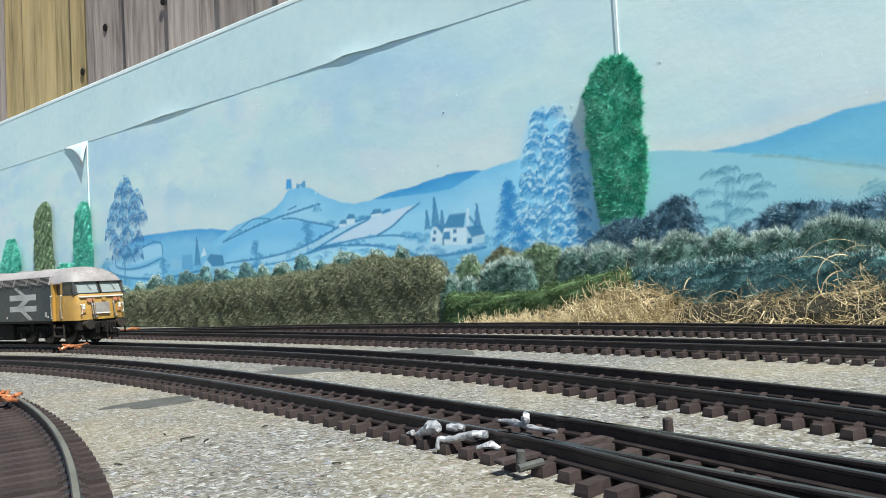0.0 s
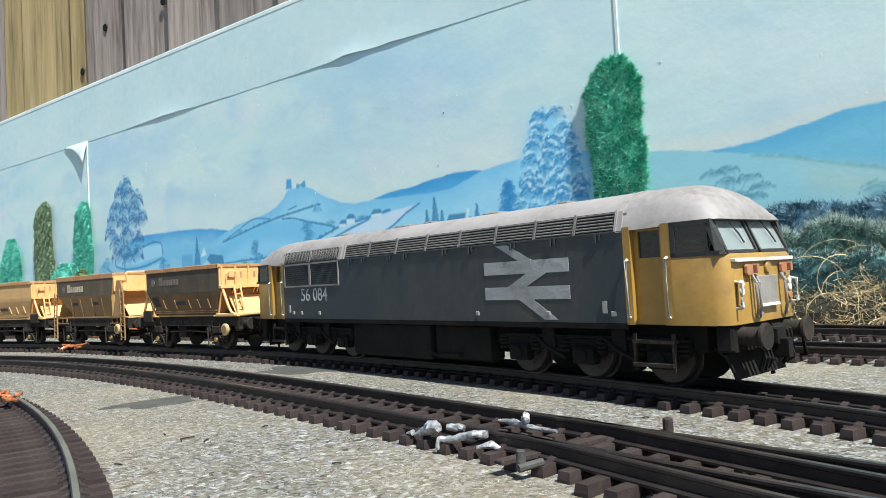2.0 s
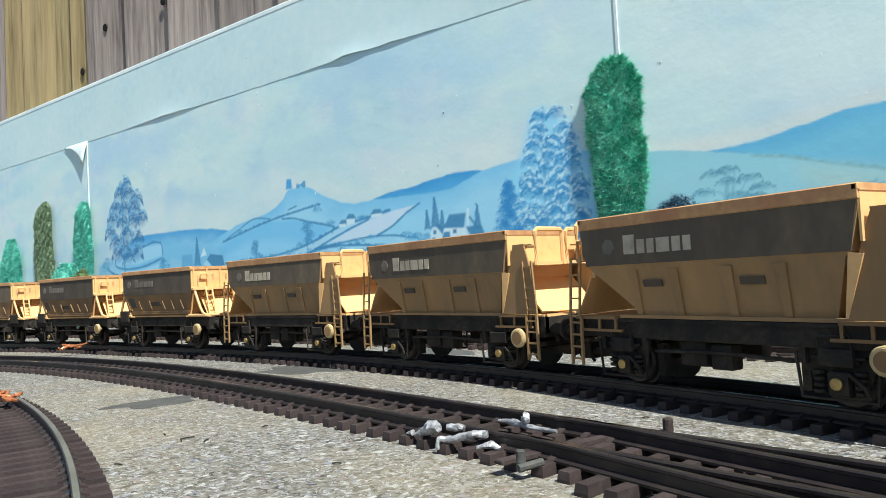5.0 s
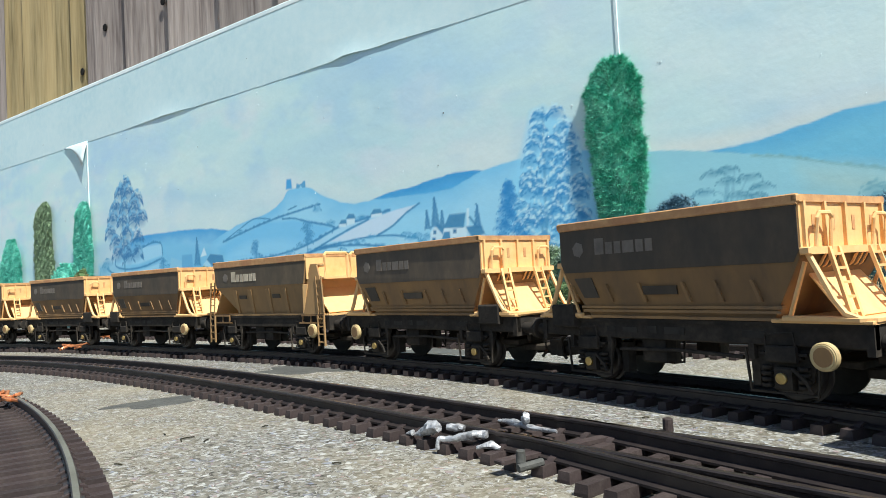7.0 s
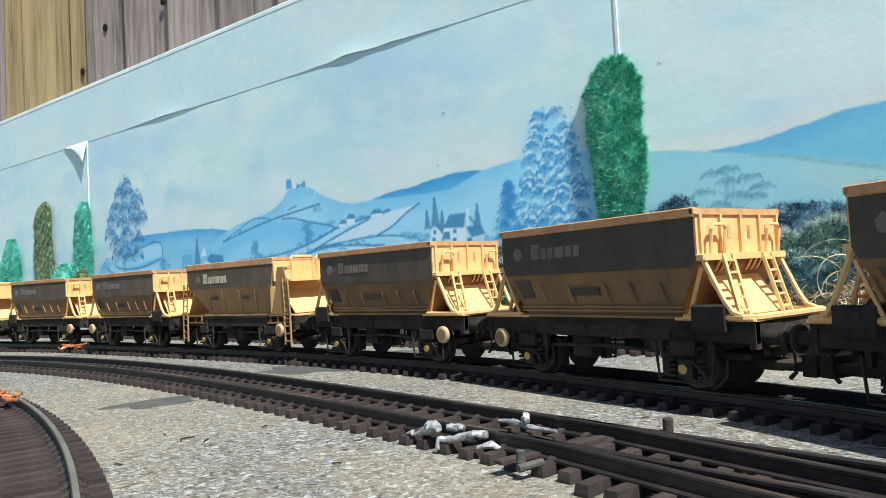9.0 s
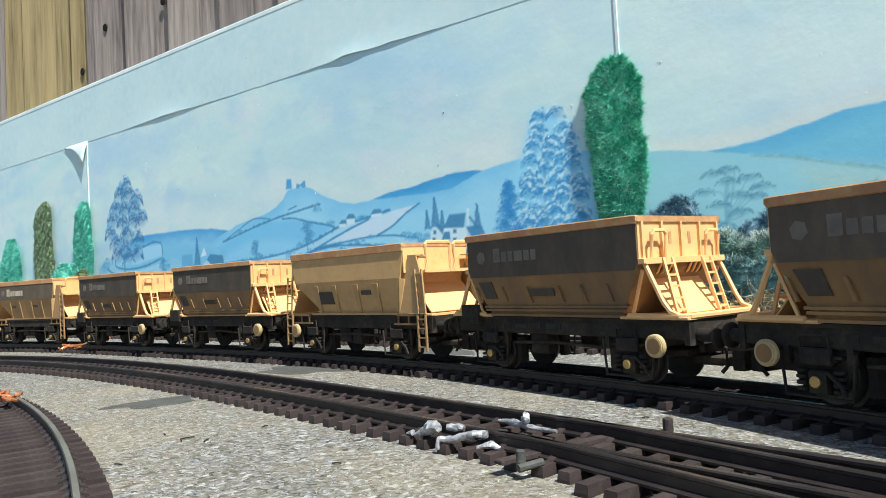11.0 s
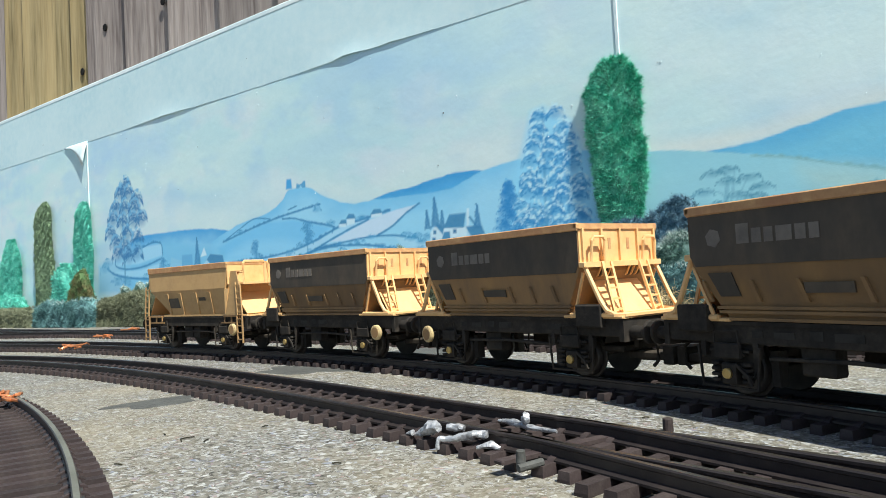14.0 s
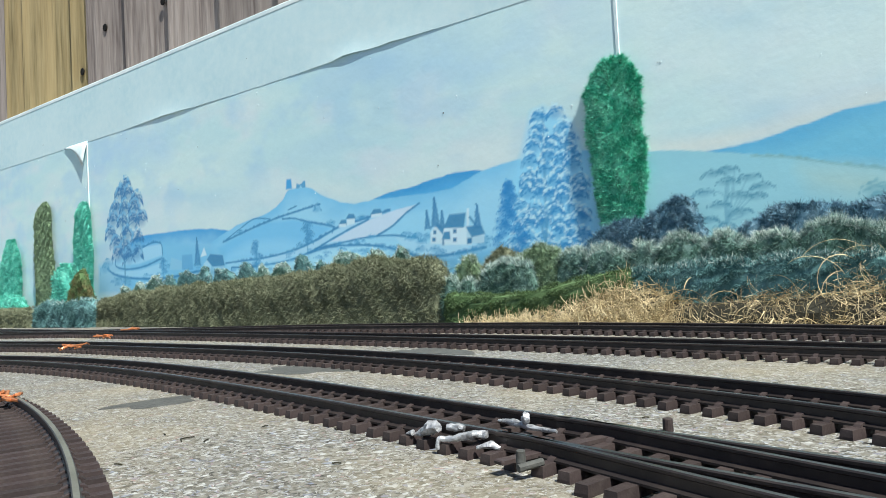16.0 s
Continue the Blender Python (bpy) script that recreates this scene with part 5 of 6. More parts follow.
def running_gear(w, half, base, disc_at, flip):
    """Underframe, springs, axle boxes, brakes, couplings; alike on both kinds of wagon."""
    for y in (-1, 1):
        s = Solid().box(-half, half, *sorted((y * 13.2, y * 14.8)), 12.6, 17.8, 0.3)
        s.box(-half + 1, half - 1, *sorted((y * 14.6, y * 15.3)), 16.9, 17.8)
        part("solebar", s, M_FRAME, w, "dark grimy solebar")
        for x in (-base, base):
            g = Solid().plate([(x - 8, y * 12.6, 13), (x - 5.5, y * 12.6, 5), (x - 3, y * 12.6, 3), (x + 3, y * 12.6, 3), (x + 5.5, y * 12.6, 5), (x + 8, y * 12.6, 13)], (0, y, 0), 0.9)
            g.box(x - 2.2, x + 2.2, *sorted((y * 13.2, y * 15.6)), 3.2, 8.2, 0.4)
            for k in range(3):
                g.box(x - 5.5 + 1.3 * k, x + 5.5 - 1.3 * k, *sorted((y * 13.3, y * 15.0)), 10.6 - 0.75 * k, 11.2 - 0.75 * k)
            for d in (-1, 1):
                for k in range(4):
                    g.disc((x + d * 4.2, y * 14.2, 3.6 + 1.3 * k), (0, 0, 1), 1.3, 0.8, 10)
                g.box(x + d * 7.3 - 0.7, x + d * 7.3 + 0.7, *sorted((y * 13.3, y * 15)), 9.5, 13)
            g.tube([(x - 8.5, y * 15.2, 12), (x - 7.6, y * 15.2, 2.6), (x + 7.6, y * 15.2, 2.6), (x + 8.5, y * 15.2, 12)], 0.4, 4)
            g.tube([(x + 2.4, y * 15.6, 8), (x + 5.5, y * 15.8, 5.5), (x + 6.5, y * 15.8, 3.4)], 0.45, 4)
            g.box(x - 3.6, x + 3.6, *sorted((y * 15.0, y * 16.0)), 9.2, 12.8, 0.3)
            g.tube([(x - 3.4, y * 15.6, 12.6), (x - 3.4, y * 15.6, 15.2), (x + 3.0, y * 15.6, 15.6), (x + 3.4, y * 15.6, 12.6)], 0.3, 4)
            part("axle_guard", g, M_FRAME, w, "dusty axle guard with coil springs")
            part("axle_end", Solid().disc((x, y * 15.5, 5.8), (0, y, 0), 1.25, 0.9, 12), M_BRASS, w, "brass axle end", True)
        s = Solid().tube([(-base + 10, y * 13.8, 9.6), (0, y * 13.8, 10.2), (base - 10, y * 13.8, 9.6)], 0.5, 5)
        s.box(-12, -4, *sorted((y * 9, y * 13)), 6.4, 12.8, 0.5)
        s.box(-base + 8, -base + 10, *sorted((y * 8, y * 11)), 3, 11).box(base - 10, base - 8, *sorted((y * 8, y * 11)), 3, 11)
        part("brake_gear", s, M_FRAME, w, "grimy brake gear and lever")
    d = disc_at
    s = Solid()
    s.disc((d * (base + 10.5), -16.4, 11.2), (0, -1, 0), 3.0, 1.4, 22).disc((d * (base + 10.5), -17.7, 11.2), (0, -1, 0), 2.5, 0.3, 22)
    s.tube([(d * (base + 10.5), -14.5, 11.2), (d * (base + 10.5), -16.5, 11.2)], 0.8, 8)
    hw = part("brake_handwheel", s, M_DISC, w, "cream round brake handwheel", True)
    part("hub_face", Solid().disc((d * (base + 10.5), -17.95, 11.2), (0, -1, 0), 2.05, 0.14, 18), M_WDIRTY, hw, "brown dished centre")
    s = Solid().box(-d * (base + 8.5) - 4.6, -d * (base + 8.5) + 4.6, -17.2, -13.6, 15.2, 21.6, 0.4) if flip is not None else Solid().box(-3, 3, -13, -9, 6, 12, 0.4)
    part("equipment_box", s, M_FRAME, w, "dark square equipment box")
    for e in (-1, 1):
        s = Solid().box(*sorted((e * (half - 1.6), e * half)), -15.2, 15.2, 11.4, 17.6)
        part("headstock", s, M_FRAME, w, "grimy headstock beam")
        buffers(w, e * half, 13.9, sgn=e)
        s = Solid().box(*sorted((e * (half - 8), e * (half + 4.5))), -3.5, 3.5, 5.4, 7.6, 0.4).box(*sorted((e * (half + 3.6), e * (half + 7.2))), -4.2, 4.2, 4.4, 9.4, 0.4).box(*sorted((e * (half - 16), e * (half - 6))), -8.5, 8.5, 7.8, 9.4, 0.3)
        s.box(*sorted((e * (half - 4), e * (half - 2.5))), -6, 6, 9, 12)
        part("coupling", s, M_FRAME, w, "grimy tension-lock coupling")
        s = Solid().tube([(e * half, -5, 12), (e * (half + 3), -5, 10), (e * (half + 3), -5, 5.5), (e * (half + 1.5), -5, 4)], 0.55, 6)
        part("brake_pipe", s, M_FRAME, w, "grimy brake hose", True)


def wagon_sloped(banded, disc_at, lettered=True):
    """Hopper with open sloping ends, end platforms and twin ladders."""
    w = thing("hopper_wagon", "weathered yellow and black hopper wagon with sloping open ends" if banded else "plain faded cream yellow hopper wagon with sloping open ends", "wagon", "hopper wagons")
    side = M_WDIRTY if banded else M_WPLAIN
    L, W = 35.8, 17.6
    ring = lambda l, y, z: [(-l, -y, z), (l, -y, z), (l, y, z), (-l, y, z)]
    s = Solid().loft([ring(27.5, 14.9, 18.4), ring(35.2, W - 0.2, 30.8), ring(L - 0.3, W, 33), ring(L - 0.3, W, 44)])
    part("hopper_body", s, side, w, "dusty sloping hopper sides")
    # rim
    s = Solid()
    for y in (-1, 1):
        s.box(-L - 0.2, L + 0.2, *sorted((y * (W - 0.8), y * (W + 0.7))), 42.5, 44.8, 0.25)
    for x in (-1, 1):
        s.box(*sorted((x * (L - 1.0), x * (L + 0.6))), -W - 0.7, W + 0.7, 43.0, 44.62, 0.25)
    part("top_rim", s, M_RUSTRIM, w, "rust-streaked top rim")
    for y in (-1, 1):
        if banded:
            s = Solid().plate([(-L + 0.2, y * (W + 0.02), 43), (L - 0.2, y * (W + 0.02), 43), (L - 0.2, y * (W + 0.02), 33), (L - 1.6, y * (W - 0.1), 30.6), (-L + 1.6, y * (W - 0.1), 30.6), (-L + 0.2, y * (W + 0.02), 33)], (0, y, 0), 0.16)
            part("dark_band", s, M_WBAND, w, "faded black painted band")
        on_side = lambda x, z, o=0.0: (x, y * (14.9 + (W - 0.2 - 14.9) * (z - 18.4) / 12.4 + 0.05 + o), z)
        # Dark slanted patch low on the hopper side.
        s = Solid().plate([on_side(-31.0, 29), on_side(-24.5, 29), on_side(-23, 23.5), on_side(-28.5, 23.5)], (0, y, 0), 0.35)
        part("access_panel", s, M_WBAND, w, "dark slanted patch")
        s = Solid().plate([on_side(-7, 26.4), on_side(3.5, 26.4), on_side(3.5, 24.2), on_side(-7, 24.2)], (0, y, 0), 0.5)
        part("door_plate", s, M_WBAND, w, "small dark plate")
        for x in (-33, -20, -8.5, 5, 14, 23.5):
            part("gusset", Solid().plate([on_side(x, 27.2), on_side(x + 0.8, 27.2), on_side(x + 2.2, 22.3), on_side(x + 1.3, 22.3)], (0, y, 0), 0.7), side, w)
        s = Solid()
        for z in (18.0, 19.6, 20.6):
            s.box(-29 - (z - 18) * 0.4, 29 + (z - 18) * 0.4, *sorted((y * 14.4, y * (15.75 + 0.1 * (z - 18)))), z, z + 0.7)
        part("sill_ledge", s, side, w, "ribbed sill along the hopper foot")
        s = Solid()
        rng = random.Random(3)
        x = -22.0
        while x < 20:
            k = rng.uniform(1.5, 7)
            if rng.random() < 0.6:
                s.box(x, x + k, *sorted((y * 14.75, y * 14.95)), 14.2, 15.6 + 0.5 * rng.random())
            x += k + rng.uniform(1, 4)
        part("data_panel_bar", s, M_DATA, w, "dark data panels")
    if banded and lettered:
        lettering(w, -22, 35.3, 4.4, -W - 0.2, M_DULL_LETTER, (0.75, 0.55, 0.5, 0.85, 0.55, 0.5))
        part("emblem", Solid().disc((-28.5, -W - 0.16, 37), (0, -1, 0), 2.2, 0.12, 6), M_DULL_LETTER, w, "faded six-sided emblem")
    # ends, in the yellow brightened as sunlit
    for e in (-1, 1):
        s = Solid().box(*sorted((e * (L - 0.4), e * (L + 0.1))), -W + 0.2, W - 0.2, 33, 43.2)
        part("end_sheet", s, M_WEND_LIT, w, "yellow end sheet in a brighter, sunlit tone")
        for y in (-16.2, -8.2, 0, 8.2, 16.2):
            part("end_rib", Solid().box(*sorted((e * L, e * (L + 0.9))), y - 0.4, y + 0.4, 33.2, 43.2), M_WEND_LIT, w)
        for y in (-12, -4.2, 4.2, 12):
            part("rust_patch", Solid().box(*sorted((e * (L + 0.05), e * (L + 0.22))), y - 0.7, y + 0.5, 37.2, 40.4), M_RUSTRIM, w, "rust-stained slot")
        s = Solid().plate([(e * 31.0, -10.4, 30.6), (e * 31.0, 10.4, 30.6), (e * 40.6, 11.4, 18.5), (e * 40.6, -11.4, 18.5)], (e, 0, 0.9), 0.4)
        part("slope_sheet", s, M_WEND_LIT, w, "bright yellow sloping end plate")
        part("end_beam", Solid().box(*sorted((e * (L - 0.4), e * (L + 2.0))), -W, W, 32.0, 33.6, 0.25), M_WEND_LIT, w, "yellow cross beam")
        for y in (-6.5, 6.5):
            for k in range(6):
                yy = y + (k - 2.5) * 1.1
                part("vent_slot", Solid().plate([(e * 36.0, yy - 0.25, 31.6), (e * 36.0, yy + 0.25, 31.6), (e * 34.6, yy + 0.25, 29.2), (e * 34.6, yy - 0.25, 29.2)], (e, 0, 0.6), 0.9), M_WBAND if k % 2 else M_WEND_LIT, w)
        # platform and its lip
        s = Solid().box(*sorted((e * 27, e * 48.4)), -15.9, 15.9, 17.7, 18.5, 0.2)
        s.tube([(e * 30, -15.8, 18.6), (e * 46, -15.8, 18.6), (e * 48, -14.6, 18.6), (e * 48.4, 0, 18.6), (e * 48, 14.6, 18.6), (e * 46, 15.8, 18.6), (e * 30, 15.8, 18.6)], 0.75, 6)
        part("end_platform", s, M_WEND_LIT, w, "yellow end platform", False)
        for y in (-1, 1):
            s = Solid().tube([(e * (L + 0.4), y * 16.2, 33), (e * 41.3, y * 16.0, 22.5), (e * 43.2, y * 15.8, 19.8), (e * 46, y * 15.6, 18.7)], 0.7, 6)
            part("corner_strut", s, M_WEND_LIT, w, "bent yellow corner strut")
            part("side_stay", Solid().tube([(e * 36, y * 16.4, 30.5), (e * 31.5, y * 15.6, 19)], 0.5, 4), M_WEND_LIT, w)
            ladder(w, (e * (L + 2.0), y * 8.3, 33.4), (e * 42.0, y * 9.0, 18.4), 3.8, M_WEND_LIT, 5, 0.55)
            s = Solid().tube([(e * (L + 1.6), y * 14.4, 33), (e * (L + 2.3), y * 14.4, 39.5), (e * (L + 2.3), y * 13.6, 40.6), (e * (L + 2.3), y * 9.6, 40.6), (e * (L + 2.3), y * 8.8, 39.5), (e * (L + 1.6), y * 8.8, 33)], 0.45, 6)
            part("hand_rail", s, M_WEND_LIT, w, "bent yellow hand rail", True)
    running_gear(w, 48.0, 28.6, disc_at, True)
    w["gear"] = 28.6
    for x in (-28.6, 28.6):
        wheelset(w, x, 6.3)
    return w


def wagon_boxed(banded, disc_at=1):
    """Hopper with upright end hoods, end railings and side ladders."""
    w = thing("hopper_wagon", "weathered yellow and black hopper wagon with railed ends and side ladders" if banded else "plain faded cream hopper wagon with railed ends and side ladders", "wagon", "hopper wagons")
    side = M_WDUSTY if banded else M_WPLAIN
    L, F, W = 40.2, 36.2, 17.4        # trailing and leading ends of the body
    ring = lambda l, y, z: [(-l, -y, z), (l - L + F, -y, z), (l - L + F, y, z), (-l, y, z)]
    s = Solid().loft([[(-21, -14.2, 18.4), (29, -14.2, 18.4), (29, 14.2, 18.4), (-21, 14.2, 18.4)], ring(37, W - 0.3, 31.2), ring(38.2, W, 32.2), ring(L, W, 41), ring(L, W, 45)])
    part("hopper_body", s, side, w, "dusty hopper sides")
    s = Solid()
    for y in (-1, 1):
        s.box(-L - 0.2, F + 0.2, *sorted((y * (W - 0.8), y * (W + 0.45))), 42.2, 45.3, 0.25)
    for x, l in ((-1, L), (1, F)):
        s.box(*sorted((x * (l - 1.0), x * (l + 0.5))), -W - 0.45, W + 0.45, 43.8, 45.32, 0.25)
    part("top_rim", s, M_RUSTRIM, w, "rust-streaked top rim")
    for y in (-1, 1):
        if banded:
            s = Solid().plate([(-L + 0.2, y * (W + 0.02), 42.2), (F - 0.2, y * (W + 0.02), 42.2), (34.4, y * (W + 0.02), 32.2), (-38.2, y * (W + 0.02), 32.2)], (0, y, 0), 0.16)
            part("dark_band", s, M_WBAND_PALE, w, "faded black painted band")
        on_side = lambda x, z, o=0.0: (x, y * (14.2 + (W - 0.3 - 14.2) * (z - 18.4) / 12.8 + 0.05 + o), z)
        for x in (-22, -9, 6, 19):
            s = Solid().plate([on_side(x - 1.6, 30.6), on_side(x + 1.6, 30.6), on_side(x + 0.9, 19), on_side(x - 0.9, 19)], (0, y, -0.1), 0.55)
            part("side_rib", s, side, w)
        for x in (-16, 12):
            k, low = (3, 26.2) if banded or x > 0 else (5.2, 22.6)
            s = Solid().plate([on_side(x - k, 28), on_side(x + k, 28), on_side(x + k, low), on_side(x - k, low)], (0, y, 0), 0.4)
            part("door_plate", s, M_WBAND, w, "small dark plate")
        part("sill_ledge", Solid().box(-29, 33, *sorted((y * 13.8, y * 15.3)), 18.0, 18.9), side, w)
        for e in (-1, 1):
            if e > 0:
                s = Solid().plate([(e * 35.4, y * 15.6, 33.0), (e * 37.8, y * 15.6, 40.0), (e * 42.4, y * 15.6, 40.2), (e * 44.4, y * 15.6, 33.6), (e * 46.4, y * 15.6, 18.6), (e * 31.5, y * 15.6, 18.6)], (0, y, 0), 0.6)
                s.box(*sorted((e * 37.6, e * 42.6)), *sorted((y * 12.5, y * 16.0)), 40.0, 40.5)
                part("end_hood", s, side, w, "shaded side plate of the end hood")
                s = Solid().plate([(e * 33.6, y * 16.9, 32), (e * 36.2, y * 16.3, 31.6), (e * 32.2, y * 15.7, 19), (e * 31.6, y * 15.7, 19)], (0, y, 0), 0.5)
                part("corner_gusset", s, M_WEND_LIT, w, "tapered yellow corner gusset")
            # Side ladders take the darker, dirty flank tone, which also stands for their shade.
            ladder(w, (e * 43.6, y * 16.4, 35), (e * 45.0, y * 16.6, 18.4), 3.8, side, 5, 0.42, (1, 0, 0))
            ladder(w, (e * 44.6, y * 16.6, 18.2), (e * 44.8, y * 16.6, 4.6), 4.2, M_WDUSTY, 4, 0.5, (1, 0, 0))
            s = Solid().box(*sorted((e * 30, e * 45)), *sorted((y * 14, y * 16.2)), 17.6, 18.4).box(*sorted((e * 28, e * 44)), *sorted((y * 15.3, y * 16)), 14.2, 14.9)
            for x in (30, 36, 43):
                s.box(*sorted((e * x, e * (x + 0.7))), *sorted((y * 15.3, y * 15.9)), 14.2, 18)
            part("step_frame", s, M_WDIRTY, w, "narrow dusty side step")
    if banded:
        part("emblem", Solid().disc((-29.5, -W - 0.16, 37), (0, -1, 0), 2.3, 0.12, 6), M_DULL_LETTER, w, "faded six-sided emblem")
        lettering(w, -24, 34.8, 5.0, -W - 0.2, M_LETTER, (0.75, 0.5, 0.45, 0.8, 0.5, 0.45))
    # End parts here also carry the sunlight in their colour.
    for e, l in ((-1, L), (1, F)):
        part("end_sheet", Solid().box(*sorted((e * (l - 0.2), e * (l + 0.3))), -W + 0.3, W - 0.3, 34, 44), M_WEND_LIT, w, "yellow end sheet in a brighter, sunlit tone")
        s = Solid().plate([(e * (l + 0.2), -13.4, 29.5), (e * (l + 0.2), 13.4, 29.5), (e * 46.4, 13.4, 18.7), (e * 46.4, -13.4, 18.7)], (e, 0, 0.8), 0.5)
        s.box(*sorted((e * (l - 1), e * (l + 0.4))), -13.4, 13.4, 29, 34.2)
        part("slope_sheet", s, M_WEND_LIT, w, "bright yellow sloping end plate")
        part("end_beam", Solid().box(*sorted((e * (l + 0.3), e * 45.6)), -14.4, 14.4, 33.6, 34.8, 0.25), M_WEND_LIT, w, "yellow cross beam")
        for y0, y1 in ((-13.8, -0.9), (0.9, 13.8)):
            s = Solid().tube([(e * 45.4, y0, 33.8), (e * 45.4, y0, 44.2), (e * 45.4, y0 + 0.8, 45), (e * 45.4, y1 - 0.8, 45), (e * 45.4, y1, 44.2), (e * 45.4, y1, 33.8)], 0.75, 6)
            part("end_railing", s, M_WEND_LIT, w, "yellow tubular end railing")
            y = y0 if abs(y0) > abs(y1) else y1
            part("hand_rail", Solid().tube([(e * 45.4, y, 39.6), (e * 41, y, 39.6), (e * 40.4, y, 38.8)], 0.5, 6), M_WEND_LIT, w)
        part("end_platform", Solid().box(*sorted((e * 31, e * 48.4)), -14.8, 14.8, 17.6, 18.4, 0.2), M_WEND_LIT, w, "yellow end platform")
    running_gear(w, 48.6, 28.6, disc_at, None)
    for x in (-28.6, 28.6):
        wheelset(w, x, 6.3)
    return w


def loco_text(parent, body, x, z, size, y):
    cu = bpy.data.curves.new("number", "FONT")
    cu.body, cu.size, cu.extrude = body, size * MM, 0.00008
    tmp = new("tmp", cu)
    me = bpy.data.meshes.new_from_object(tmp.evaluated_get(bpy.context.evaluated_depsgraph_get()))
    bpy.data.objects.remove(tmp)
    me.materials.clear()
    me.materials.append(M_LOGO)
    ob = new("running_number", me)
    ob.parent = parent
    ob.matrix_basis = pose(x * MM, y * MM, z * MM, 90)
    return tagged(ob, "pale painted running number 56 084")


def locomotive():
    w = thing("diesel_locomotive", "weathered grey-blue diesel locomotive with yellow cab ends", "locomotive")
    HW, ZB, ZC = 18.3, 16.3, 40.8
    half = [(HW, ZB), (HW, ZC), (16.6, 46.4), (13.6, 49.2), (9.5, 51.2), (5, 52.2), (0, 52.6)]
    roof = half[1:] + [(-y, z) for y, z in reversed(half[1:-1])]
    for y in (-1, 1):
        s = Solid().box(-93, 93, *sorted((y * 17.3, y * HW)), ZB, ZC)
        body = part("side_panel", s, M_LOCO, w, "dark blue-grey bodyside with soft dirt")
        s = Solid().box(-93, 93, *sorted((y * 16.6, y * (HW + 0.12))), ZB - 1.2, ZB + 0.4)
        part("bottom_rail", s, M_BLACK, w)
        # pale transfer and small fittings
        s = Solid()
        o = y * (HW + 0.03)
        P = lambda pts: s.plate([((-x if y > 0 else x), o, z) for x, z in pts], (0, y, 0), 0.1)
        P([(40, 31.2), (74.5, 31.2), (74.5, 35.2), (60.5, 35.2), (50.5, 40.3), (45.5, 40.3), (55, 35.2), (40, 35.2)])
        P([(40, 23.4), (54.5, 23.4), (64.5, 17.4), (69.5, 17.4), (60.5, 23.4), (74.5, 23.4), (74.5, 27.3), (40, 27.3)])
        P([(58, 31.2), (66, 31.2), (58, 27.3), (50, 27.3)])
        part("emblem", s, M_LOGO, body, "faded white double-bar emblem")
        for x in (-84, -77, -62, 36, 66, 89):
            part("side_fitting", Solid().box(x - 0.7, x + 0.7, *sorted((y * HW, y * (HW + 0.5))), 18.5, 19.9, 0.15), M_GRILLE, body, "small grey bodyside fitting")
        for x in (-88.5, 85.5):
            part("maker_plate", Solid().box(x, x + 1.5, *sorted((y * HW, y * (HW + 0.35))), 19.3, 22.6), M_GRILLE, body)
        # big intake meshes at one end
        for x0, x1 in ((-91, -69.6), (-68.2, -46.4)):
            f = Solid()
            f.box(x0, x1, *sorted((y * HW, y * (HW + 0.12))), 31.2, 40.4)
            g = part("intake_mesh", f, M_DARKGRILLE, w, "dark intake mesh panel")
            f = Solid()
            for a, b, c, d in ((x0 - 0.6, x1 + 0.6, 30.6, 31.3), (x0 - 0.6, x1 + 0.6, 40.3, 41.0), (x0 - 0.6, x0 + 0.1, 30.6, 41), (x1 - 0.1, x1 + 0.6, 30.6, 41)):
                f.box(a, b, *sorted((y * HW, y * (HW + 0.4))), c, d)
            part("mesh_frame", f, M_PANEL, g)
            f = Solid()
            k = x0 + 1
            while k < x1 - 0.5:
                f.box(k, k + 0.18, *sorted((y * (HW + 0.1), y * (HW + 0.22))), 31.3, 40.3)
                k += 0.9
            for k in range(10):
                f.box(x0, x1, *sorted((y * (HW + 0.1), y * (HW + 0.2))), 31.6 + 0.9 * k, 31.78 + 0.9 * k)
            part("wire", f, M_LOCO, g)
            f = Solid().plate([(x0, y * (HW + 0.1), 41.4), (x1, y * (HW + 0.1), 41.4), (x1, y * 17.0, 46.3), (x0, y * 17.0, 46.3)], (0, y, 0.3), 0.3)
            g = part("roof_mesh", f, M_DARKGRILLE, w, "dark cross-hatched roof mesh")
            f = Solid()
            for k in range(17):
                x = x0 + (x1 - x0) * k / 16
                for dx in (-1.6, 1.6):
                    a = Vector((min(max(x - dx, x0), x1), y * (HW + 0.32), 41.5))
                    b = Vector((min(max(x + dx, x0), x1), y * 17.35, 46.2))
                    f.tube([a, b], 0.085, 3)
            part("wire", f, M_GRILLE, g)
        # louvred panels along the cantrail
        xs = [-41.5, -24, -6.5, 11, 28.5, 45.5, 62, 77, 91]
        for x0, x1 in zip(xs, xs[1:]):
            f = Solid().plate([(x0 + 0.5, y * (HW - 0.15), 41.3), (x1 - 0.5, y * (HW - 0.15), 41.3), (x1 - 0.5, y * 16.6, 46.5), (x0 + 0.5, y * 16.6, 46.5)], (0, y, 0.3), 0.25)
            g = part("roof_grille", f, M_DARKGRILLE, w, "dusty louvred roof grille")
            for k in range(6):
                q = (k + 0.35) / 6
                yy, z = HW + 0.1 - 1.65 * q, 41.3 + 5.2 * q
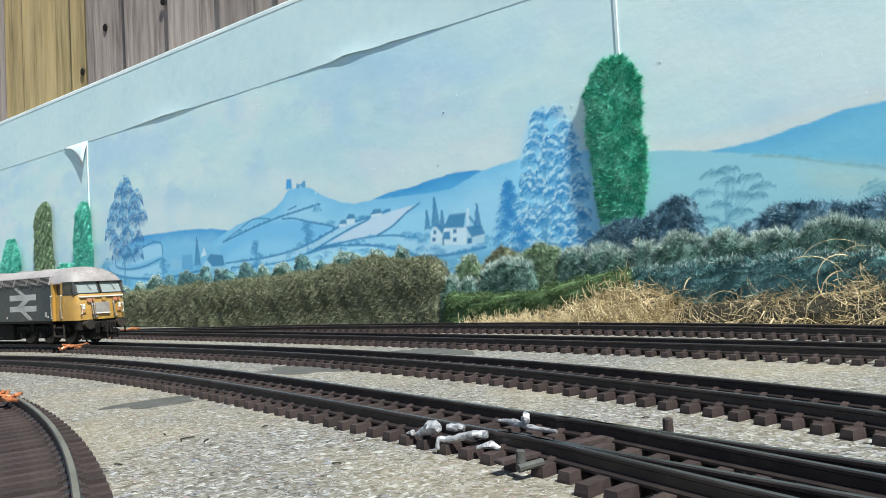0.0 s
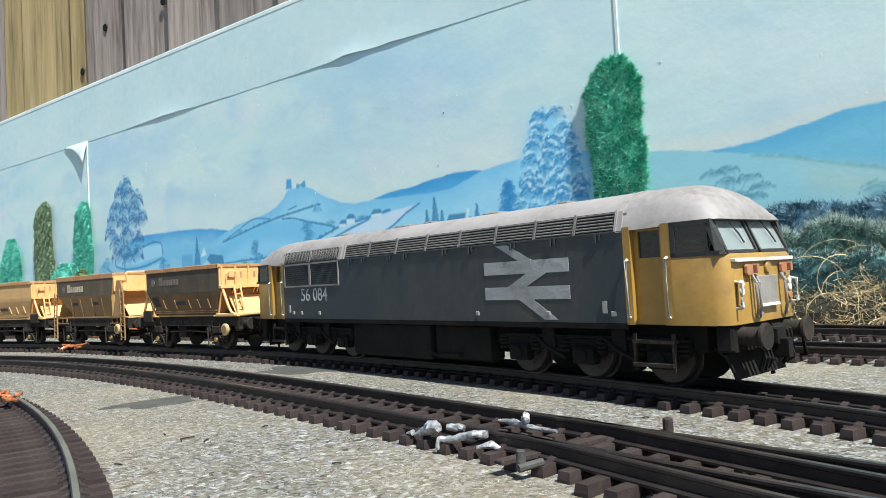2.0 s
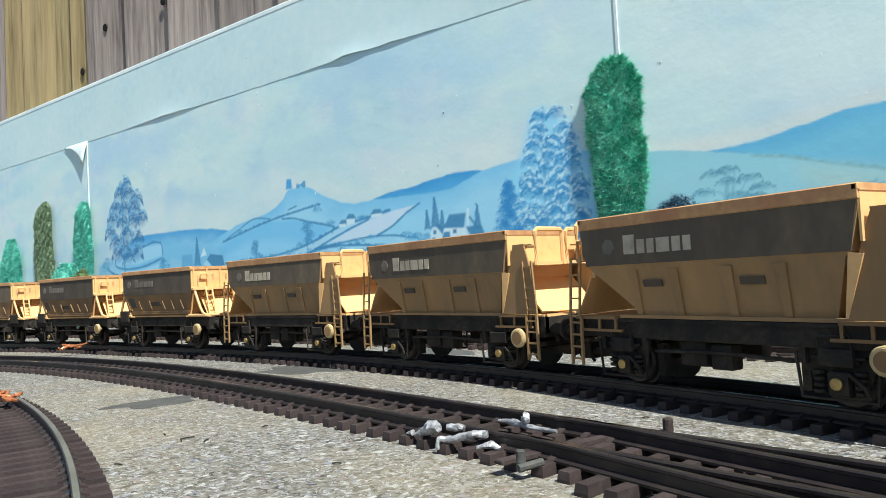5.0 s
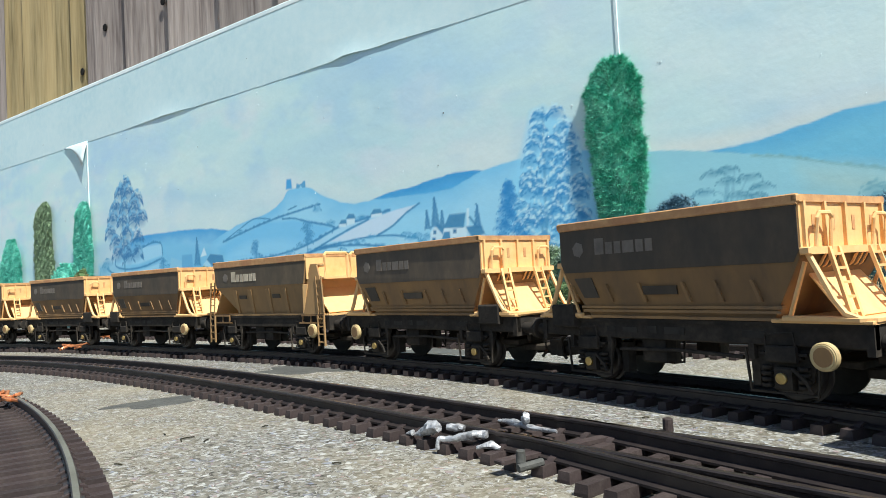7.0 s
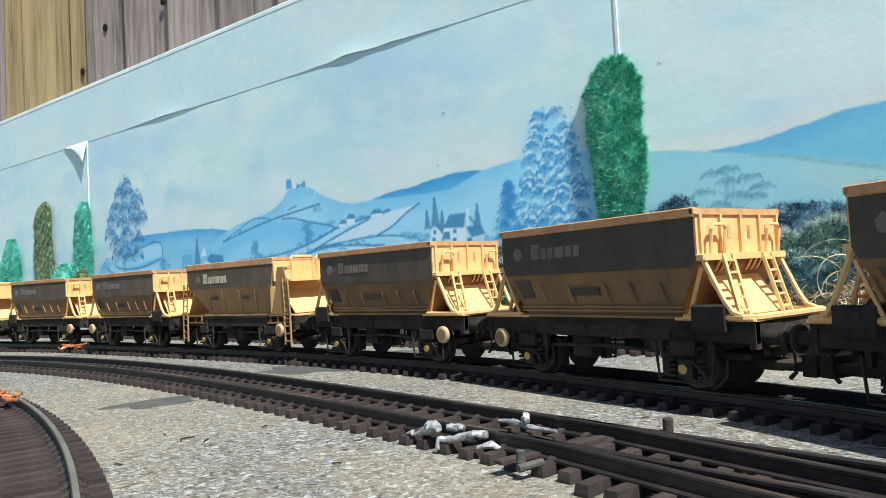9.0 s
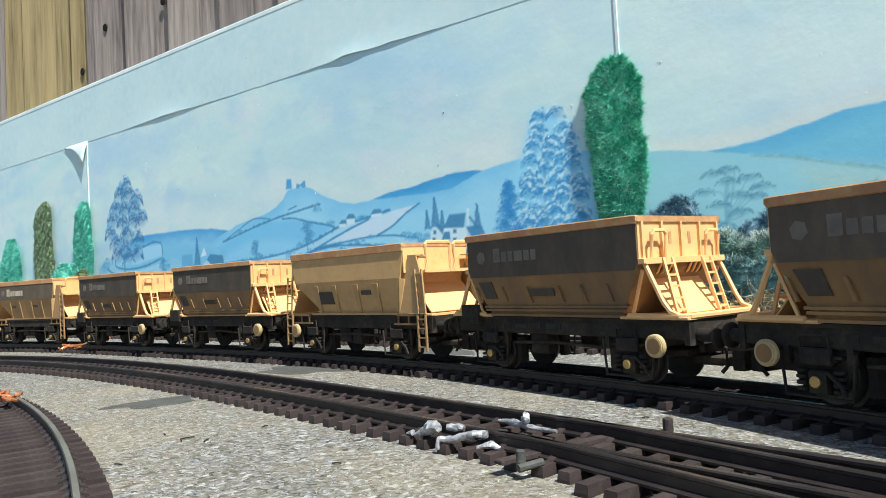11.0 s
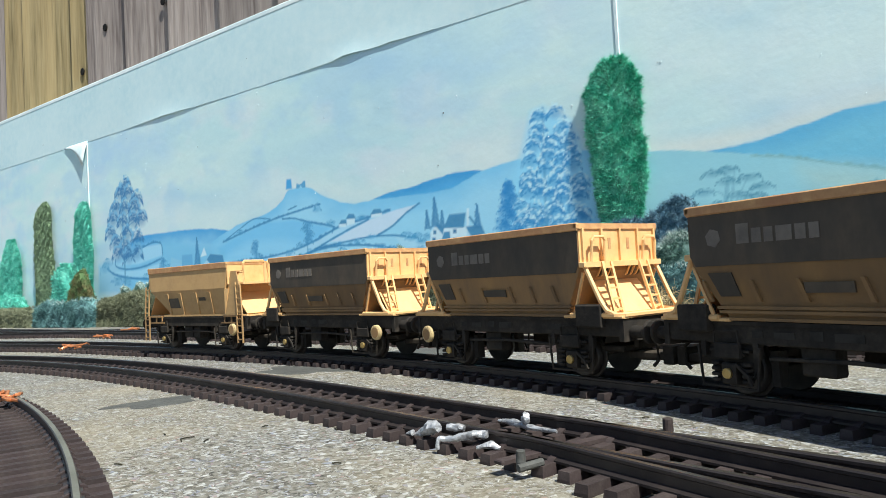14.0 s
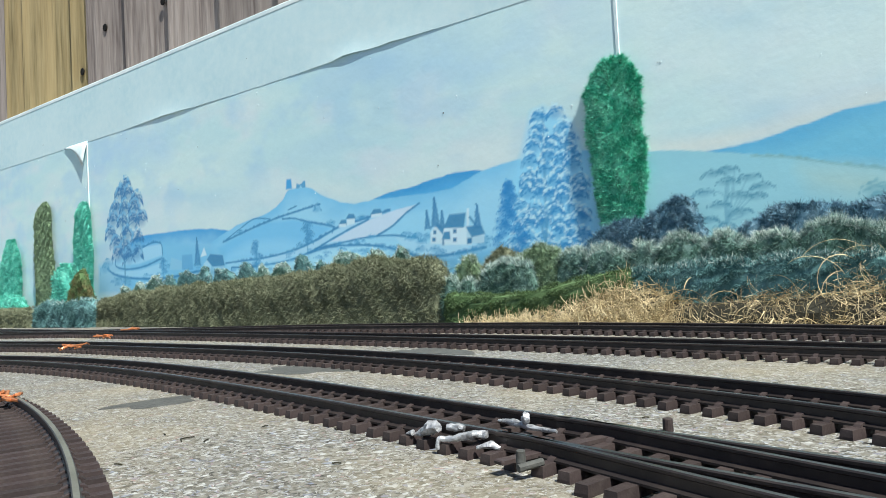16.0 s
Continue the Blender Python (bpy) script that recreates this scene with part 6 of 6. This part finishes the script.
                part("louvre", Solid().plate([(x0 + 0.8, y * yy, z), (x1 - 0.8, y * yy, z), (x1 - 0.8, y * (yy + 0.3), z + 0.3), (x0 + 0.8, y * (yy + 0.3), z + 0.3)], (0, -y * 0.3, 1), 0.16), M_GRILLE, g)
            f = Solid()
            for x in (x0, x1):
                f.plate([(x - 0.35, y * (HW + 0.1), 41.0), (x + 0.35, y * (HW + 0.1), 41.0), (x + 0.35, y * 16.8, 46.8), (x - 0.35, y * 16.8, 46.8)], (0, y, 0.3), 0.5)
            part("grille_frame", f, M_ROOF, g)
        part("cantrail", Solid().box(-93, 93, *sorted((y * 17.6, y * (HW + 0.35))), 40.6, 41.3, 0.15), M_LOCO, w)
        for x in (-38, -29, -12, -2, 20, 33, 52, 68, 84):
            part("lifting_bracket", Solid().box(x, x + 0.7, *sorted((y * HW, y * (HW + 0.6))), 38.6, 41), M_LOCO, w)
            part("lifting_bracket", Solid().box(x + 1.6, x + 2.2, *sorted((y * HW, y * (HW + 0.5))), 39.2, 41), M_LOCO, w)
        # bogie frames, steps, springs
        for c in (-75, 75):
            f = Solid().box(c - 33, c + 33, *sorted((y * 11.8, y * 14.2)), 8.4, 12.2, 0.5)
            for x in (-25, 0, 25):
                f.box(c + x - 4, c + x + 4, *sorted((y * 12.4, y * 15.6)), 4.6, 9.6, 0.6)
                f.disc((c + x, y * 15.4, 7.0), (0, y, 0), 2.0, 0.9, 14)
                for d in (-6.5, 6.5):
                    for k in range(4):
                        f.disc((c + x + d, y * 14, 8.0 + 1.2 * k), (0, 0, 1), 1.7, 0.8, 10)
            for x in (-12.5, 12.5):
                f.box(c + x - 2.5, c + x + 2.5, *sorted((y * 13, y * 15.4)), 8.5, 15.5, 0.5)
                f.tube([(c + x - 6, y * 14.8, 13), (c + x, y * 15.6, 9), (c + x + 6, y * 14.8, 6)], 0.7, 5)
            f.tube([(c - 32, y * 14.6, 12.4), (c + 32, y * 14.6, 12.4)], 0.6, 5)
            part("bogie_side", f, M_BLACK, w, "black bogie frame with springs")
            f = Solid()
            e = 1 if c > 0 else -1
            for z, d in ((11.5, 0.0), (5.6, 0.6)):
                f.box(*sorted((e * 94, e * 106)), *sorted((y * (15.6 + d), y * (18 + d))), z, z + 0.9)
            for x in (94, 105.4):
                f.box(*sorted((e * x, e * (x + 0.7))), *sorted((y * 16.8, y * 17.8)), 4.4, 14)
            part("cab_step", f, M_FRAME, w, "dark cab footsteps")
        part("fuel_tank", Solid().box(-40, 9, *sorted((y * 8, y * 16.6)), 2.6, 15.6, 1.0), M_BLACK, w, "black underfloor fuel tank")
        f = Solid().box(10, 38, *sorted((y * 9, y * 15.4)), 3.2, 15.2, 0.8).disc((26, y * 13, 4.8), (0, 0, 1), 2.4, 9, 12).tube([(8, y * 16, 5.5), (12, y * 16.4, 4.4), (24, y * 16, 5)], 0.7, 6)
        part("air_reservoir", f, M_BLACK, w, "black underfloor equipment")
    # roof shell
    s = Solid().loft([[(x, y, z) for y, z in roof] for x in (-93, -60, -42, 0, 40, 93)], caps=True)
    part("roof", s, M_ROOF, w, "dirty pale grey roof", True)
    for x in (-91.5, -45, 92):
        s = Solid()
        s.loft([[(x + d, y * k, 41 + (z - 41) * k) for y, z in roof] for d, k in ((-0.9, 1.0), (-0.9, 1.022), (0.9, 1.022), (0.9, 1.0))], caps=False, closed=False)
        part("roof_band", s, M_ROOF, w, "raised roof joint band")
    for x, r in ((-62, 3), (-20, 5), (-4, 2.5), (30, 4), (62, 2)):
        part("roof_hatch", Solid().box(x - r, x + r, -4.5, 4.5, 51.8, 53.0, 0.4), M_PANEL, w, "low roof hatch")
    part("underframe", Solid().box(-112, 112, -12, 12, 9, 16.6), M_BLACK, w)
    # cabs
    for e in (1, -1):
        X = lambda x: e * x
        prof = [(HW, ZB), (HW, 33.2), (HW - 0.5, 41.6)]
        # yellow lower cab, wrapping the nose
        plan = [(106.6, HW), (117.5, HW), (120.2, 17.0), (121.4, 15.2), (121.6, 0), (121.4, -15.2), (120.2, -17.0), (117.5, -HW), (106.6, -HW)]
        s = Solid().loft([[(X(x), y, z) for x, y in plan] for z in (ZB, ZB + 0.3, 32.6)] + [[(X(x - 0.5), y * 0.99, 33.4) for x, y in plan]])
        cab = part("cab_nose", s, M_YELLOW, w, "yellow cab nose", True)
        # recessed door with frame
        for y in (-1, 1):
            s = Solid().box(*sorted((X(93), X(95.2))), *sorted((y * 16, y * HW)), ZB, 42).box(*sorted((X(104.4), X(107))), *sorted((y * 16, y * HW)), ZB, 42)
            part("door_post", s, M_YELLOW, w)
            s = Solid().box(*sorted((X(95.2), X(104.4))), *sorted((y * 15.2, y * 16.6)), ZB, 33.6)
            for a, b, c, d in ((95.2, 96.6, 33.6, 42), (103, 104.4, 33.6, 42), (95.2, 104.4, 40.6, 42)):
                s.box(*sorted((X(a), X(b))), *sorted((y * 15.2, y * 16.6)), c, d)
            door = part("cab_door", s, M_YELLOW, w, "recessed yellow cab door")
            part("door_window", Solid().box(*sorted((X(96.5), X(103.1))), *sorted((y * 15.5, y * 16.0)), 33.5, 40.7), M_DARKGLASS, door, "dark door glass")
            for x in (94.2, 105.9):
                s = Solid().tube([(X(x), y * 18.4, 33.4), (X(x), y * 19.2, 33.0), (X(x), y * 19.2, 18.6), (X(x), y * 18.4, 18.2)], 0.42, 6)
                part("grab_rail", s, M_WHITE, w, "cream painted grab rail", True)
            # side window: frame bars and glass
            s = Solid().box(*sorted((X(107), X(117))), *sorted((y * 16.6, y * (HW - 0.25))), 33.3, 41.8)
            win = part("side_window", s, M_DARKGLASS, w, "dark cab side window")
            s = Solid()
            for a, b, c, d in ((107, 108.3, 33.3, 42), (107, 118, 40.9, 42), (107, 120, 33.2, 34.2)):
                s.box(*sorted((X(a), X(b))), *sorted((y * 17.2, y * (HW + 0.05))), c, d)
            part("window_frame", s, M_RUBBER, win)
            s = Solid().plate([(X(116.2), y * HW, 42), (X(117.8), y * (HW - 0.2), 42), (X(120.8), y * 17, 33.4), (X(119.0), y * HW, 33.4)], (0, -y, 0), 1.4)
            part("window_pillar", s, M_RUBBER, w, "black windscreen pillar")
        # windscreens
        for y0, y1 in ((-16.2, -0.9), (0.9, 16.2)):
            s = Solid().plate([(X(120.3), y0, 34.1), (X(120.3), y1, 34.1), (X(117.0), y1 * 0.97, 41.6), (X(117.0), y0 * 0.97, 41.6)], (-e, 0, -0.4), 0.4)
            g = part("windscreen", s, M_GLASS, w, "sloping cab windscreen")
            s = Solid()
            q = [(120.5, y0, 33.9), (120.5, y1, 33.9), (117.1, y1 * 0.97, 41.9), (117.1, y0 * 0.97, 41.9)]
            for a, b in zip(q, q[1:] + q[:1]):
                s.tube([(X(a[0]), a[1], a[2]), (X(b[0]), b[1], b[2])], 0.55, 4)
            part("window_rubber", s, M_RUBBER, g)
            m = (y0 + y1) / 2
            part("wiper", Solid().tube([(X(118.0), m - 1.5, 42), (X(119.4), m + 1.5, 38.2), (X(120.2), m + 2.4, 36.0)], 0.22, 4), M_RUBBER, g, "thin black wiper")
        # cab roof dome
        rings = []
        for x, k, lo in ((92.5, 1.0, 41.0), (102, 1.0, 41.2), (106, 0.98, 41.4), (109, 0.93, 41.6), (112, 0.83, 41.8), (114.5, 0.68, 41.9), (116.6, 0.48, 41.9), (118.2, 0.26, 41.9), (119.2, 0.06, 41.9)):
            wid = 1.0 if x < 112 else (0.985 if x < 116 else 0.955 - 0.02 * (x - 117))
            rings.append([(X(x), y * wid, lo + (z - ZC) * k * (11.8 - (lo - 40.8)) / 11.8) for y, z in roof])
        part("cab_roof", Solid().loft(rings), M_ROOF, w, "domed grey cab roof", True)
        part("cab_back", Solid().box(*sorted((X(93), X(94))), -17, 17, ZB, 46), M_PANEL, w)
        part("cab_desk", Solid().box(*sorted((X(112), X(117))), -15, 15, 30, 35.4, 0.4), M_FRAME, w, "dark cab desk")
        # nose fittings
        part("lamp_bracket_strip", Solid().box(*sorted((X(121.0), X(122.5))), -15.6, 15.6, 31.3, 32.2, 0.2), M_WHITE, cab, "cream strip below the windscreens")
        part("headcode_panel", Solid().box(*sorted((X(121.4), X(122.3))), -4.6, 5.4, 20.6, 27.6, 0.25), M_PANEL, cab, "grey square headcode panel")
        part("panel_lip", Solid().box(*sorted((X(121.5), X(122.8))), -4.8, 5.6, 20.0, 20.7, 0.15), M_WHITE, cab)
        for y in (-9, 9.5):
            s = Solid().box(*sorted((X(121.4), X(122.6))), y - 1.6, y + 1.6, 28.0, 30.6, 0.5).box(*sorted((X(121.4), X(123.4))), y - 0.5 + 2.5, y + 0.6 + 2.5, 28.4, 30.6, 0.2)
            part("jumper_socket", s, M_RED, cab, "faded red jumper sockets")
        part("horn_plate", Solid().disc((X(121.4), 1.5, 29.6), (e, 0, 0), 1.5, 0.9, 14), M_YELLOW, cab)
        for y in (-12.8, 12.8):
            s = Solid().box(*sorted((X(121.3), X(122.0))), y - 1.7, y + 1.7, 20.6, 27, 0.3)
            cl = part("lamp_housing", s, M_YELLOW, cab, "stacked marker and tail lamps")
            for z in (22, 24.2, 26):
                part("lamp_lens", Solid().disc((X(121.9), y, z), (e, 0, 0), 0.95, 0.5, 12), M_WHITE if z > 23 else M_RED, cl)
            s = Solid().tube([(X(121.2), y * 1.14, 26.6), (X(123.2), y * 1.16, 26.2), (X(123.2), y * 1.16, 20.6), (X(121.2), y * 1.14, 20.2)], 0.4, 6)
            part("grab_rail", s, M_WHITE, cab, "cream lamp guard rail", True)
        for y in (-7.6, -6.2, 8):
            s = Solid().tube([(X(122.2), y, 28), (X(123.2), y, 26), (X(123.2), y + 0.3, 20), (X(122.2), y + 1.5, 17.6), (X(122.0), y + 3, 18.5)], 0.4, 6)
            part("jumper_cable", s, M_PANEL, cab, "hanging jumper cable", True)
        # beam, buffers, pipes
        part("buffer_beam", Solid().box(*sorted((X(116), X(120.6))), -16, 16, 9.6, 16.4, 0.6), M_BLACK, w, "black buffer beam")
        for y in (-11.4, 11.4):
            s = Solid().disc((X(120), y, 13.4), (e, 0, 0), 2.3, 6.0, 14).disc((X(125.8), y, 13.4), (e, 0, 0), 3.3, 1.1, 22)
            part("buffer", s, M_FRAME, w, "dark oval buffer", True)
        s = Solid().box(*sorted((X(120), X(125))), -2.4, 2.4, 10.6, 14.8, 0.4).box(*sorted((X(121), X(127))), -1.2, 1.2, 7.4, 12.2, 0.3)
        part("coupling_hook", s, M_BLACK, w, "black coupling hook")
        for i, y in enumerate((-8, -6, -4.2, 4.4, 6.2, 8, 15)):
            s = Solid().tube([(X(120.4), y, 14.8), (X(123.5), y, 13.6), (X(124), y + 0.3, 8 - 0.3 * i), (X(122.6), y + 0.8, 4.6 + 0.25 * i)], 0.6, 6)
            part("brake_pipe", s, M_BLACK, w, "hanging black brake pipe", True)
        part("snow_guard", Solid().plate([(X(117), -14, 9), (X(117), 14, 9), (X(119), 13, 3), (X(119), -13, 3)], (e, 0, 0), 0.7), M_BLACK, w)
        part("guard_iron", Solid().tube([(X(112), -9, 10), (X(117), -9, 6), (X(118), -9, 1.6)], 0.6, 5).tube([(X(112), 9, 10), (X(117), 9, 6), (X(118), 9, 1.6)], 0.6, 5), M_BLACK, w)
    loco_text(w, "56 084", -77.5, 24.4, 8.0, -HW - 0.06)
    for c in (-75, 75):
        for x in (-25, 0, 25):
            wheelset(w, c + x, 7.4)
    return w


SPEED, LOCO_AT, PITCH = 213.57, -571.6, 111.06
SLACK = ((0.0, -11), (0.5, -7), (1.2, -1), (2.0, 0), (3.0, 1), (3.5, -3), (4.2, 0), (6.3, -2), (7.0, 4), (8.0, 3), (9.0, -5), (11.4, -6), (12.5, 1), (14.0, -2), (14.5, -1), (15.0, -4), (15.5, 0.5), (16.0, 0))      # the train's uneven pull, mm
KINDS = "S B Sp B B B S S S B S S S B S S Bp S S B S S S Bp".split()
REAR_DISC = (3, 9, 12, 15, 17, 20, 22)
TRAIN = []


def build_train():
    TRAIN.append((locomotive(), 0.0, 75.0, 7.4))
    protos = {}
    for i, k in enumerate(KINDS):
        d = -1 if (i + 1) in REAR_DISC else 1
        key = (k, d)
        if key not in protos:
            protos[key] = wagon_boxed(k == "B", d) if k[0] == "B" else wagon_sloped(k == "S", d)
            ob = protos[key]
        else:
            ob = copy_thing(protos[key], Matrix())
        TRAIN.append((ob, -(185.45 + PITCH * i), 28.6, 6.3))


def motions():
    s0 = LINE_A.s_of_u(-56)
    for ob, back, half, r in TRAIN:
        rows, t = [], 0.0
        while t < 16.001:
            s = s0 + LOCO_AT + back + SPEED * t + float(np.interp(t, [k for k, _ in SLACK], [v for _, v in SLACK]))
            a, b = LINE_A.at(s - half), LINE_A.at(s + half)
            c, d = (a + b) / 2, b - a
            rows.append((t, pose(c.x * MM, c.y * MM, RAIL_TOP * MM, 0, 0, math.degrees(math.atan2(d.y, d.x)))))
            t += 0.25
        walk(ob, rows)
        # wheels turn while the vehicle is near the eye
        t0 = max(0.0, (-640 - LOCO_AT - back) / SPEED)
        t1 = min(16.0, (260 - LOCO_AT - back) / SPEED)
        for q in [o for o in ob.children if o.name.startswith("wheelset")]:
            at = q.matrix_basis.translation.copy()
            rows, n = [], int((t1 - t0) * FPS)
            for k in range(n + 1):
                rows.append((t0 + k / FPS, Matrix.Translation(at) @ pose(0, 0, 0, 0, math.degrees(SPEED * k / FPS / r))))
            if t0 > 0.04:
                rows.insert(0, (0.0, rows[0][1]))
            if rows[-1][0] < 15.96:
                rows.append((16.0, rows[-1][1]))
            walk(q, rows)


build_ground()
build_backboard()
build_mural()
build_fence()
build_greenery()
build_bits()
build_train()
build_tracks()
motions()
